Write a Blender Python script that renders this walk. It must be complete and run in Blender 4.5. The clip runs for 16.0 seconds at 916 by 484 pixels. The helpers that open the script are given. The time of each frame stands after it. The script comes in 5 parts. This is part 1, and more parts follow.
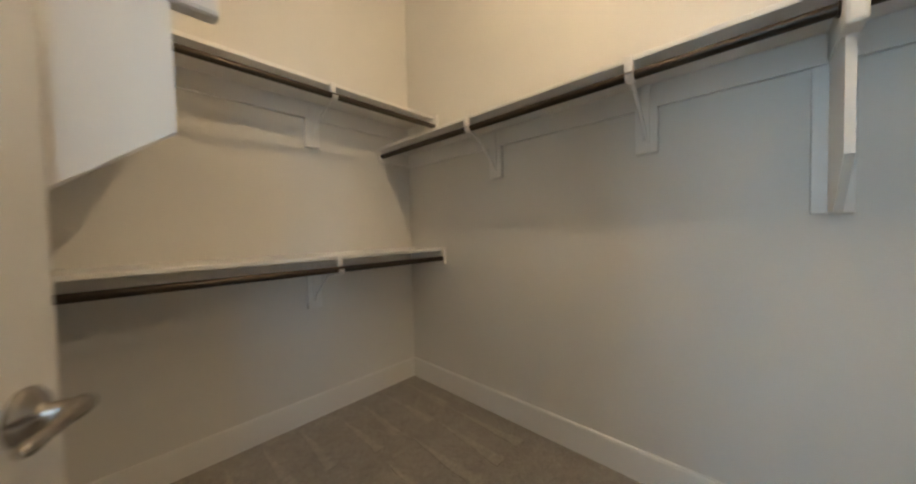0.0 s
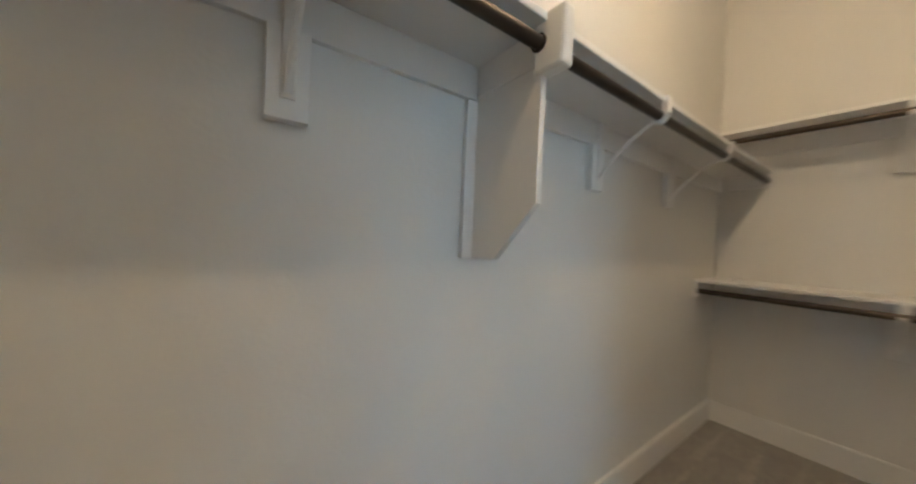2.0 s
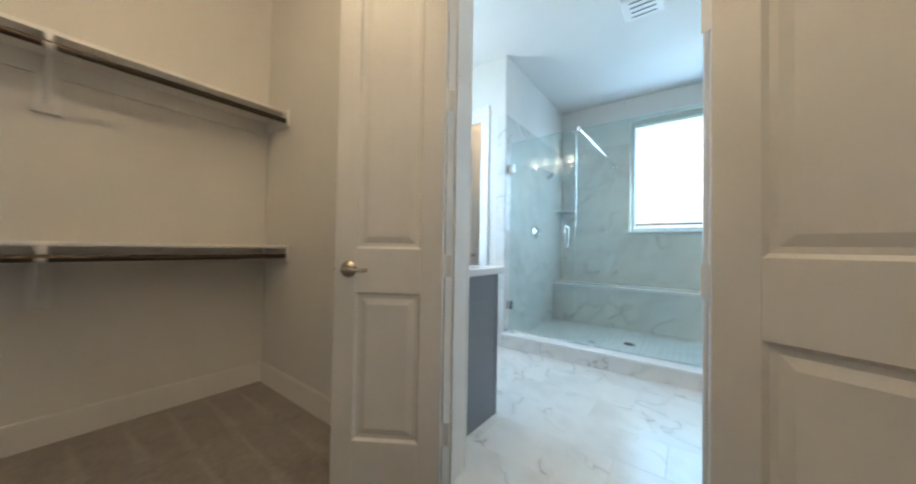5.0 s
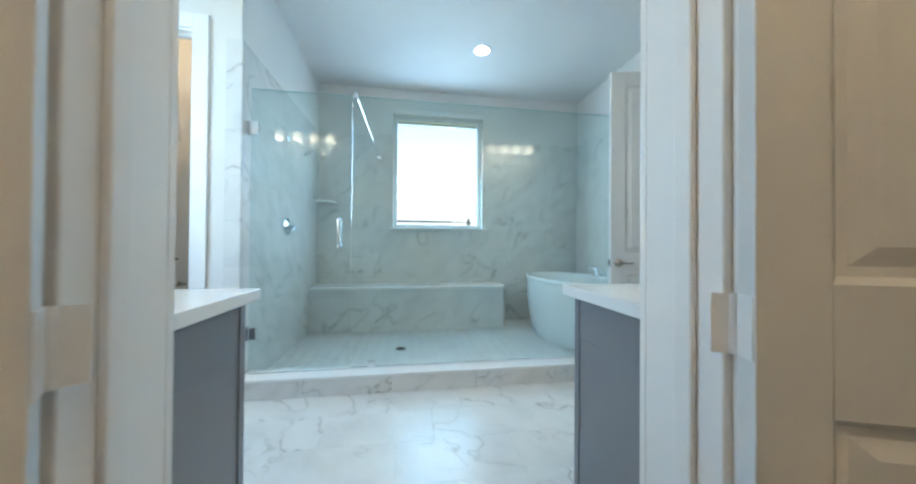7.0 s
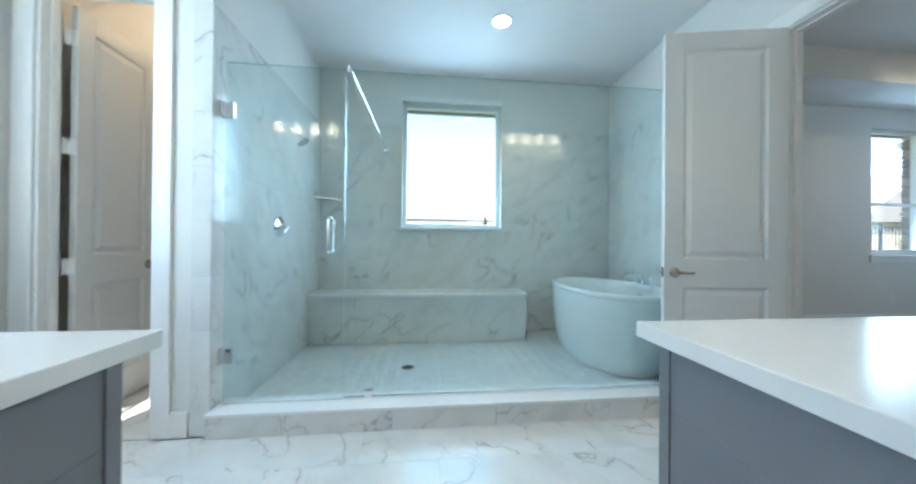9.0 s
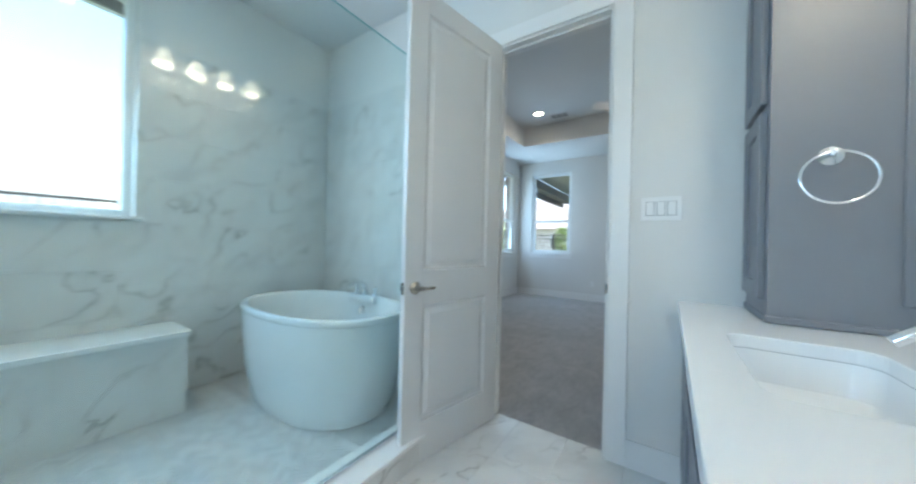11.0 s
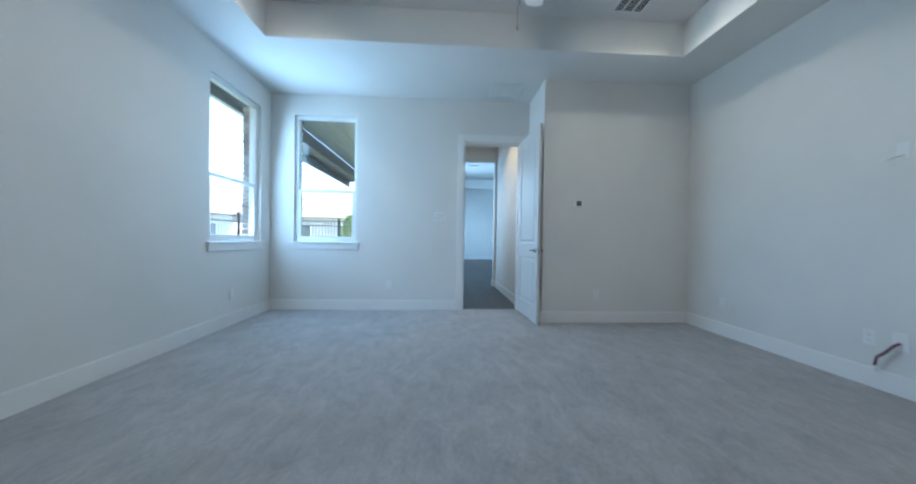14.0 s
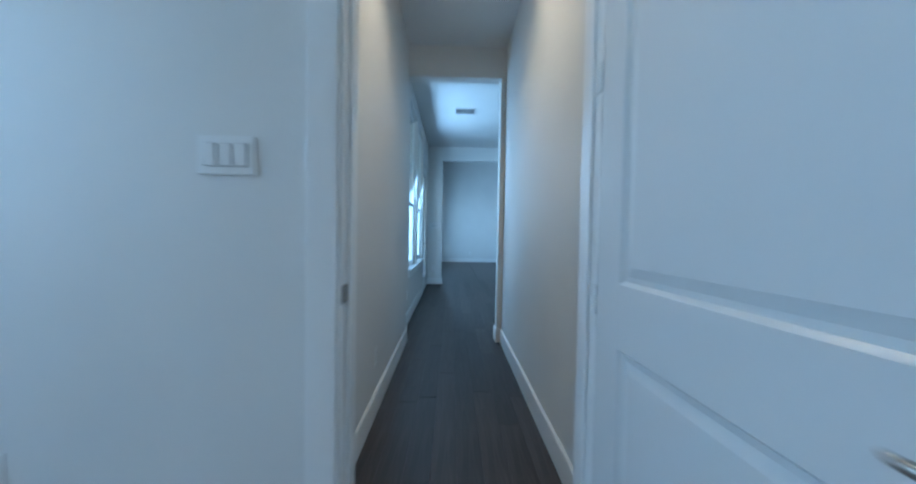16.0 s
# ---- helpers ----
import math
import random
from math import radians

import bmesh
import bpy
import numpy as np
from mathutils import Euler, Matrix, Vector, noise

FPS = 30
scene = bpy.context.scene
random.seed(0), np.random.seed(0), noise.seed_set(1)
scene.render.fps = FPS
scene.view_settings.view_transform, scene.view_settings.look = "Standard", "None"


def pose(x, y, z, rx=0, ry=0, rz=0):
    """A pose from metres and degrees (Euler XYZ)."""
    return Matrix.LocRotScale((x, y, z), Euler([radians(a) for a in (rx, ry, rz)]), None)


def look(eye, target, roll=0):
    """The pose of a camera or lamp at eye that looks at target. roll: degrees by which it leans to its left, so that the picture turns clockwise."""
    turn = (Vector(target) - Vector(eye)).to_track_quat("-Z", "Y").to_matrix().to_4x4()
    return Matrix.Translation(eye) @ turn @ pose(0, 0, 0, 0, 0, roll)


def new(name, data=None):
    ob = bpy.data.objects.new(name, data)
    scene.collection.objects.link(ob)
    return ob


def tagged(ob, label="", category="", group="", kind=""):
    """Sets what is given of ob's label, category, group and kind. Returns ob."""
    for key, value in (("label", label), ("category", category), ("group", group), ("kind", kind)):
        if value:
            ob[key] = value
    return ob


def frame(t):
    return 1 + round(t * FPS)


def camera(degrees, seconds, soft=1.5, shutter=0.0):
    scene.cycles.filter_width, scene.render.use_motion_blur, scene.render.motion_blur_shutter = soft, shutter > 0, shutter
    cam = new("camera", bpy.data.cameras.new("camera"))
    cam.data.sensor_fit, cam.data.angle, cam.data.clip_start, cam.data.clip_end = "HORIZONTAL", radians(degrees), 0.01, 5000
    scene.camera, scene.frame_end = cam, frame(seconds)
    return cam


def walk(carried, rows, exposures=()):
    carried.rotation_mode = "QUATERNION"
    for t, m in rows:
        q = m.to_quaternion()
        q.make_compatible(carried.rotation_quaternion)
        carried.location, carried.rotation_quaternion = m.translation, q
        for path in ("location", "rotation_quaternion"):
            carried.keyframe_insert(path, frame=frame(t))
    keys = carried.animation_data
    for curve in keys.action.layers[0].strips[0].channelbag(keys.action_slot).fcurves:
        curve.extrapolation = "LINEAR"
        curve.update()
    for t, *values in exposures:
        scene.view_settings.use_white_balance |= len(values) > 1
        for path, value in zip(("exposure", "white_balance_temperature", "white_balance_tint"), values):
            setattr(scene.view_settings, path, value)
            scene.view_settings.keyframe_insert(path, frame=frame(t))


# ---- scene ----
cam = camera(111.4, 16.0, 2.1, 0.4)
EXPOSURES = [(0, 2.62, 6800, 10), (2, 2.66, 6450, 10), (3.5, 2.6, 6150, 9), (5, 2.58, 6400, 9), (7.5, 2.44, 6400, 7), (10.5, 2.57, 6400, 8), (11.5, 2.55, 6250, 9), (13, 2.86, 5750, 6), (13.7, 3.02, 5600, 5), (15, 2.98, 5650, 5), (16, 2.63, 5300, 4)]
PATH = [
    (0, (-0.087, 0.031, 1.111), (-1.462, 1.481, 1.044), -1.3),
    (0.5, (-0.183, 0.267, 1.141), (-1.388, 1.862, 1.088), -0.5),
    (1, (-0.284, 0.487, 1.193), (-0.793, 2.42, 1.129), 0.6),
    (1.5, (-0.363, 0.64, 1.196), (-0.038, 2.613, 1.144), 1.4),
    (2, (-0.489, 0.799, 1.194), (0.677, 2.424, 1.175), 2.5),
    (2.5, (-0.623, 0.928, 1.127), (1.093, 1.954, 1.165), 1.7),
    (3, (-0.671, 1.004, 1.082), (1.289, 1.401, 1.118), 1.6),
    (3.5, (-0.641, 1.004, 1.041), (1.341, 0.739, 1.075), 1.3),
    (4, (-0.573, 0.912, 1.027), (1.248, 0.086, 1.067), 1.1),
    (4.5, (-0.486, 0.846, 1.021), (1.078, -0.4, 1.06), 1.1),
    (5, (-0.269, 0.773, 1.006), (0.925, -0.831, 1.043), 1.0),
    (5.2, (-0.18, 0.732, 1.006), (0.839, -0.989, 1.042), 1.1),
    (7.5, (0.172, 0.046, 1.052), (-0.222, -1.915, 1.072), 0.3),
    (8, (0.128, -0.037, 1.054), (-0.039, -2.03, 1.071), 0.3),
    (8.2, (0.118, -0.079, 1.059), (0.028, -2.077, 1.07), 0.4),
    (10.5, (-0.1, -0.771, 1.131), (-1.301, -2.371, 1.14), 1.1),
    (11, (-0.296, -1.04, 1.14), (-1.951, -2.162, 1.15), 1.4),
    (11.5, (-0.503, -1.292, 1.098), (-2.398, -1.932, 1.12), 1.6),
    (12, (-0.788, -1.473, 1.063), (-2.776, -1.692, 1.084), 1.4),
    (12.5, (-1.19, -1.559, 1.055), (-3.19, -1.584, 1.063), 1.3),
    (13, (-1.67, -1.602, 1.029), (-3.67, -1.567, 1.026), 0.9),
    (13.5, (-2.178, -1.639, 0.999), (-4.176, -1.56, 0.991), 1.0),
    (14, (-2.749, -1.623, 1.033), (-4.746, -1.516, 1.015), 0.9),
    (14.5, (-3.417, -1.472, 1.075), (-5.415, -1.365, 1.054), 0.6),
    (15, (-4.297, -1.266, 1.116), (-6.295, -1.18, 1.084), 0.5),
    (15.5, (-5.282, -1.087, 1.131), (-7.28, -1.015, 1.078), 0.7),
    (15.8, (-5.92, -0.995, 1.132), (-7.919, -0.944, 1.078), 0.8),
    (16, (-6.32, -0.957, 1.127), (-8.319, -0.916, 1.076), 1.0),
]
walk(cam, [(t, look(eye, target, roll)) for t, eye, target, roll in PATH], EXPOSURES)

# ---- light ----
world = bpy.data.worlds.new("sky")
scene.world = world
world.use_nodes = True
wn = world.node_tree.nodes
sky = wn.new("ShaderNodeTexSky")
sky.sky_type, sky.sun_disc = "NISHITA", False
sky.sun_elevation, sky.sun_rotation = radians(58), radians(20)
world.node_tree.links.new(sky.outputs[0], wn["Background"].inputs[0])
wn["Background"].inputs[1].default_value = 0.15


def lamp(name, kind, m, power, colour, **kw):
    d = bpy.data.lights.new(name, kind)
    d.energy, d.color = (power if kind == "SUN" else 0.46 * power), colour
    ob = new(name, d)
    ob.matrix_world = m
    return ob, d


ob, d = lamp("sun", "SUN", look((5, 14, 24), (0, 0, 0)), 4.0, (1, 0.95, 0.88))
d.angle = radians(0.5)
DAY = (0.45, 0.72, 1.0)
WARM = (1.0, 0.76, 0.5)


def window_light(name, at, towards, w, h, power):
    ob, d = lamp(name, "AREA", look(at, towards), power, DAY)
    d.shape, d.size, d.size_y = "RECTANGLE", w, h


window_light("daylight_shower", (-0.205, -3.99, 1.98), (-0.205, 0, 1.45), 1.05, 1.35, 13.5)
window_light("daylight_bath_east", (2.36, -1.3, 1.85), (-1.6, -1.3, 1.35), 0.9, 1.6, 12)
window_light("daylight_bed_south", (-6.61, -4.10, 1.85), (-6.1, 0, 1.3), 0.85, 1.7, 11)
window_light("daylight_bed_west", (-7.345, -3.28, 1.85), (-3.3, -1.5, 1.3), 0.8, 1.7, 4.2)
window_light("daylight_great", (-11.2, -1.56, 1.75), (-11.2, 3, 0.8), 1.8, 2.1, 28)
# Added fill that brightens the far room from an unseen window.
window_light("daylight_far", (-16.5, -1.56, 1.6), (-16.5, 3, 0.8), 1.6, 2.1, 40)


def bulb(name, at, power, colour=WARM, radius=0.05):
    ob, d = lamp(name, "POINT", pose(*at), power, colour)
    d.shadow_soft_size = radius


def downlight(name, at, power, colour=WARM):
    ob, d = lamp(name, "AREA", pose(*at), power, colour)
    d.shape, d.size, d.spread = "DISK", 0.12, radians(130)


for bx_ in (-0.51, 0.68):
    bulb("closet_lamp", (bx_, 0.72, 2.77), 6.6, (1.0, 0.74, 0.46), 0.028)
downlight("can_bath_lamp", (-0.552, -2.957, 3.03), 2)
bulb("toilet_bulb", (1.75, -3.1, 2.8), 3.0, WARM, 0.08)
downlight("hall_lamp", (-7.95, -0.92, 3.03), 2.2)
bulb("fan_bulb", (-4.477, -1.235, 2.635), 4.0, (1.0, 0.90, 0.76), 0.05)
for cx in (-5.49, -3.46):
    for cy in (-2.953, 0.49):
        downlight("bed_can_lamp", (cx, cy, 3.385), 1.3, (1, 0.88, 0.74))


# ---- materials ----
def material(name, colour, rough=0.5, metal=0.0, spec=0.5):
    m = bpy.data.materials.new(name)
    m.use_nodes = True
    b = m.node_tree.nodes["Principled BSDF"]
    b.inputs["Base Color"].default_value = (*colour, 1)
    b.inputs["Roughness"].default_value = rough
    b.inputs["Metallic"].default_value = metal
    b.inputs["Specular IOR Level"].default_value = spec
    return m, m.node_tree.nodes, m.node_tree.links, b


def coords(n, l, scale=(1, 1, 1)):
    tc, mp = n.new("ShaderNodeTexCoord"), n.new("ShaderNodeMapping")
    mp.inputs["Scale"].default_value = scale
    l.new(tc.outputs["Object"], mp.inputs[0])
    return mp.outputs[0]


def noise_tex(n, l, vec, scale, detail=3, rough=0.5, dist=0.0):
    t = n.new("ShaderNodeTexNoise")
    t.inputs["Scale"].default_value, t.inputs["Detail"].default_value = scale, detail
    t.inputs["Roughness"].default_value, t.inputs["Distortion"].default_value = rough, dist
    l.new(vec, t.inputs["Vector"])
    return t.outputs["Fac"]


def ramp(n, l, fac, stops):
    r = n.new("ShaderNodeValToRGB")
    while len(r.color_ramp.elements) < len(stops):
        r.color_ramp.elements.new(0.5)
    for e, (p, c) in zip(r.color_ramp.elements, stops):
        e.position, e.color = p, (*c, 1)
    l.new(fac, r.inputs[0])
    return r.outputs[0]


def mixed(n, l, fac, a, b, mode="MIX"):
    m = n.new("ShaderNodeMix")
    m.data_type, m.blend_type = "RGBA", mode
    if isinstance(fac, (int, float)):
        m.inputs[0].default_value = fac
    else:
        l.new(fac, m.inputs[0])
    l.new(a, m.inputs[6])
    l.new(b, m.inputs[7])
    return m.outputs[2]


def bump(n, l, b, height, strength, distance):
    k = n.new("ShaderNodeBump")
    k.inputs["Strength"].default_value, k.inputs["Distance"].default_value = strength, distance
    l.new(height, k.inputs["Height"])
    l.new(k.outputs[0], b.inputs["Normal"])


def painted(name, colour, rough=0.55, grain=90, strength=0.25, spread=0.03):
    m, n, l, b = material(name, colour, rough)
    v = coords(n, l)
    big = noise_tex(n, l, v, 1.3, 2)
    c = ramp(n, l, big, [(0.3, tuple(x * (1 - spread) for x in colour)), (0.7, tuple(min(1, x * (1 + spread)) for x in colour))])
    l.new(c, b.inputs["Base Color"])
    bump(n, l, b, noise_tex(n, l, v, grain, 2), strength, 0.004)
    return m


WALL = painted("wall_paint", (0.715, 0.705, 0.68), 0.6, 75, 0.18)
CEIL = painted("ceiling_paint", (0.72, 0.715, 0.70), 0.75, 60, 0.18)
TRIM = painted("trim_enamel", (0.80, 0.795, 0.78), 0.32, 40, 0.04, 0.01)
DOORPAINT = painted("door_enamel", (0.66, 0.655, 0.64), 0.38, 40, 0.05, 0.015)
GREY = painted("grey_cabinet_paint", (0.20, 0.203, 0.222), 0.42, 120, 0.06, 0.03)
PLASTIC = material("white_plastic", (0.78, 0.78, 0.77), 0.35)[0]
# Near-black strips stand in for the shade inside narrow openings.
SLOT_SHADE = material("dark_slot_shade", (0.03, 0.03, 0.03), 0.6)[0]
# Grey that stands in for shade behind vent slats and round rockers.
RECESS_SHADE = material("grey_recess_shade", (0.16, 0.16, 0.165), 0.6)[0]
VINYL = material("window_vinyl", (0.78, 0.80, 0.80), 0.35)[0]
QUARTZ = painted("white_quartz", (0.80, 0.80, 0.79), 0.16, 300, 0.01, 0.015)
ACRYLIC = material("white_acrylic", (0.80, 0.81, 0.80), 0.12)[0]
CERAMIC = material("white_ceramic", (0.82, 0.82, 0.81), 0.08)[0]
CHROME = material("polished_chrome", (0.82, 0.83, 0.85), 0.07, 1.0)[0]
ORB = material("bronze_rod", (0.055, 0.043, 0.034), 0.33, 0.7)[0]
BEAM = painted("dark_beam_paint", (0.19, 0.18, 0.17), 0.6, 30, 0.1)
IRON = material("black_iron", (0.02, 0.02, 0.022), 0.45, 0.3)[0]
MORTAR = material("grout", (0.64, 0.64, 0.63), 0.85)[0]
SCREEN = material("thermostat_screen", (0.10, 0.11, 0.11), 0.2)[0]
CABLE = material("cable_maroon", (0.12, 0.03, 0.05), 0.5)[0]

NICKEL, n, l, b = material("brushed_nickel", (0.42, 0.38, 0.34), 0.26, 1.0)
bump(n, l, b, noise_tex(n, l, coords(n, l, (400, 400, 20)), 1.0, 2), 0.05, 0.001)


def carpet_material(name, dark, light, along):
    m, n, l, b = material(name, light, 0.95, 0, 0.1)
    v = coords(n, l)
    fine = noise_tex(n, l, v, 210, 2)
    tuft = noise_tex(n, l, v, 38, 4, 0.7)
    fluff = noise_tex(n, l, coords(n, l, along), 1.0, 6, 0.7, 0.5)
    patch = noise_tex(n, l, v, 1.1, 3, 0.6, 0.8)
    c1 = ramp(n, l, fluff, [(0.34, dark), (0.66, light)])
    c2 = ramp(n, l, patch, [(0.35, (0.90, 0.90, 0.90)), (0.65, (1.04, 1.04, 1.04))])
    c3 = ramp(n, l, fine, [(0.25, (0.62, 0.62, 0.62)), (0.72, (1.22, 1.22, 1.22))])
    c4 = ramp(n, l, tuft, [(0.3, (0.80, 0.80, 0.80)), (0.7, (1.10, 1.10, 1.10))])
    c = mixed(n, l, 1.0, mixed(n, l, 1.0, c1, c2, "MULTIPLY"), c3, "MULTIPLY")
    l.new(mixed(n, l, 1.0, c, c4, "MULTIPLY"), b.inputs["Base Color"])
    b.inputs["Sheen Weight"].default_value = 0.3
    bump(n, l, b, mixed(n, l, 0.5, c3, c4), 0.9, 0.012)
    return m


CARPET = carpet_material("bedroom_carpet", (0.34, 0.335, 0.34), (0.47, 0.46, 0.46), (5, 8, 1))
CARPET2 = carpet_material("closet_carpet", (0.33, 0.30, 0.265), (0.41, 0.375, 0.335), (9, 9, 1))
STRIPE = carpet_material("brushed_carpet_pile", (0.41, 0.375, 0.33), (0.49, 0.45, 0.40), (9, 9, 1))


def marble_material(name, base, vein, rough):
    m, n, l, b = material(name, base, rough)
    info, tc = n.new("ShaderNodeObjectInfo"), n.new("ShaderNodeNewGeometry")
    mul, add = n.new("ShaderNodeMath"), n.new("ShaderNodeVectorMath")
    mul.operation, mul.inputs[1].default_value = "MULTIPLY", 37.0
    l.new(info.outputs["Random"], mul.inputs[0])
    l.new(tc.outputs["Position"], add.inputs[0])
    l.new(mul.outputs[0], add.inputs[1])
    turn, mp = n.new("ShaderNodeMapping"), n.new("ShaderNodeMapping")
    turn.inputs["Rotation"].default_value = Vector((-1, 1, 1)).rotation_difference(Vector((1, 0, 0))).to_euler()
    mp.inputs["Scale"].default_value = (0.16, 2.6, 2.6)
    l.new(add.outputs[0], turn.inputs[0])
    l.new(turn.outputs[0], mp.inputs[0])
    v = mp.outputs[0]
    w = noise_tex(n, l, v, 1.8, 3, 0.45, 0.0)
    veins = ramp(n, l, w, [(0.44, base), (0.487, tuple(0.9 * x for x in base)), (0.5, vein), (0.512, tuple(0.93 * x for x in base)), (0.56, base)])
    mask = noise_tex(n, l, v, 1.1, 2)
    mk = ramp(n, l, mask, [(0.43, (0, 0, 0)), (0.60, (1, 1, 1))])
    cloud = ramp(n, l, noise_tex(n, l, v, 2.4, 4), [(0.3, tuple(0.86 * x for x in base)), (0.6, base)])
    sep = n.new("ShaderNodeSeparateColor")
    l.new(mk, sep.inputs[0])
    l.new(mixed(n, l, sep.outputs[0], cloud, veins), b.inputs["Base Color"])
    return m


MARBLE = marble_material("marble_tile", (0.72, 0.72, 0.70), (0.42, 0.415, 0.40), 0.16)
FLOORTILE = marble_material("marble_floor_tile", (0.74, 0.74, 0.72), (0.42, 0.41, 0.39), 0.24)
MOSAIC, n, l, b = material("mosaic_marble", (0.62, 0.63, 0.62), 0.35)
g = n.new("ShaderNodeNewGeometry")
l.new(ramp(n, l, g.outputs["Random Per Island"], [(0.0, (0.55, 0.56, 0.56)), (1.0, (0.68, 0.68, 0.67))]), b.inputs["Base Color"])

WOOD, n, l, b = material("dark_stained_oak", (0.05, 0.04, 0.036), 0.45, 0, 0.35)
info = n.new("ShaderNodeObjectInfo")
grain = noise_tex(n, l, coords(n, l, (2.5, 40, 40)), 1.0, 5, 0.6, 0.8)
tone = ramp(n, l, info.outputs["Random"], [(0, (0.75, 0.75, 0.75)), (1, (1.25, 1.22, 1.2))])
l.new(mixed(n, l, 1.0, ramp(n, l, grain, [(0.3, (0.032, 0.026, 0.024)), (0.7, (0.068, 0.056, 0.05))]), tone, "MULTIPLY"), b.inputs["Base Color"])
bump(n, l, b, grain, 0.15, 0.003)

BRICK, n, l, b = material("brown_brick", (0.30, 0.24, 0.21), 0.85)
info = n.new("ShaderNodeObjectInfo")
l.new(ramp(n, l, info.outputs["Random"], [(0, (0.22, 0.17, 0.15)), (0.5, (0.33, 0.27, 0.24)), (1, (0.42, 0.37, 0.34))]), b.inputs["Base Color"])
bump(n, l, b, noise_tex(n, l, coords(n, l), 60, 3), 0.4, 0.006)

SOFFIT, n, l, b = material("stained_soffit_boards", (0.34, 0.31, 0.22), 0.6)
l.new(ramp(n, l, noise_tex(n, l, coords(n, l, (2, 25, 10)), 1.0, 4), [(0.3, (0.42, 0.40, 0.30)), (0.7, (0.55, 0.53, 0.42))]), b.inputs["Base Color"])
GRASS, n, l, b = material("lawn_grass", (0.09, 0.13, 0.04), 0.9)
l.new(ramp(n, l, noise_tex(n, l, coords(n, l), 0.8, 5), [(0.3, (0.10, 0.12, 0.05)), (0.7, (0.22, 0.21, 0.12))]), b.inputs["Base Color"])
LEAF, n, l, b = material("tree_leaves", (0.07, 0.12, 0.03), 0.7)
g = n.new("ShaderNodeNewGeometry")
l.new(ramp(n, l, g.outputs["Random Per Island"], [(0, (0.09, 0.14, 0.04)), (1, (0.18, 0.27, 0.09))]), b.inputs["Base Color"])
BARK = painted("bark", (0.14, 0.11, 0.08), 0.9, 12, 0.6)
ROOF = painted("roof_shingles", (0.16, 0.15, 0.15), 0.9, 14, 0.5, 0.15)
SIDING = painted("house_stone", (0.42, 0.40, 0.38), 0.85, 8, 0.4, 0.12)
PATIO = painted("concrete", (0.40, 0.39, 0.37), 0.85, 20, 0.3, 0.08)


def glass_material(name, tint, ior=1.45):
    m = bpy.data.materials.new(name)
    m.use_nodes = True
    n, l = m.node_tree.nodes, m.node_tree.links
    n.remove(n["Principled BSDF"])
    t, g, mix, f, p, f2 = (n.new("ShaderNode" + k) for k in ("BsdfTransparent", "BsdfGlossy", "MixShader", "LayerWeight", "Math", "MapRange"))
    t.inputs[0].default_value = (*tint, 1)
    g.inputs["Roughness"].default_value = 0.0
    f.inputs["Blend"].default_value = 0.5
    p.operation, p.inputs[1].default_value = "POWER", 5.0
    f2.inputs["To Min"].default_value = ((ior - 1) / (ior + 1)) ** 2
    l.new(f.outputs["Facing"], p.inputs[0])
    l.new(p.outputs[0], f2.inputs["Value"])
    l.new(f2.outputs[0], mix.inputs[0])
    l.new(t.outputs[0], mix.inputs[1])
    l.new(g.outputs[0], mix.inputs[2])
    l.new(mix.outputs[0], n["Material Output"].inputs[0])
    return m


GLASS = glass_material("shower_glass", (0.905, 0.962, 0.957))
PANE = glass_material("window_glass", (0.97, 0.985, 0.98))
EDGE = material("glass_edge", (0.35, 0.62, 0.60), 0.1)[0]


def glowing(name, colour, strength, base=(0.8, 0.8, 0.78)):
    m, n, l, b = material(name, base, 0.4)
    b.inputs["Emission Color"].default_value = (*colour, 1)
    b.inputs["Emission Strength"].default_value = strength
    return m


SHADE = glowing("frosted_lit_shade", (1.0, 0.86, 0.62), 1.8)
BULB = glowing("lit_bulb", (1.0, 0.9, 0.72), 9.0)
BOWL = glowing("lit_alabaster_bowl", (1.0, 0.78, 0.45), 0.14)
CANLENS = glowing("lit_can_lens", (1.0, 0.88, 0.7), 1.4)


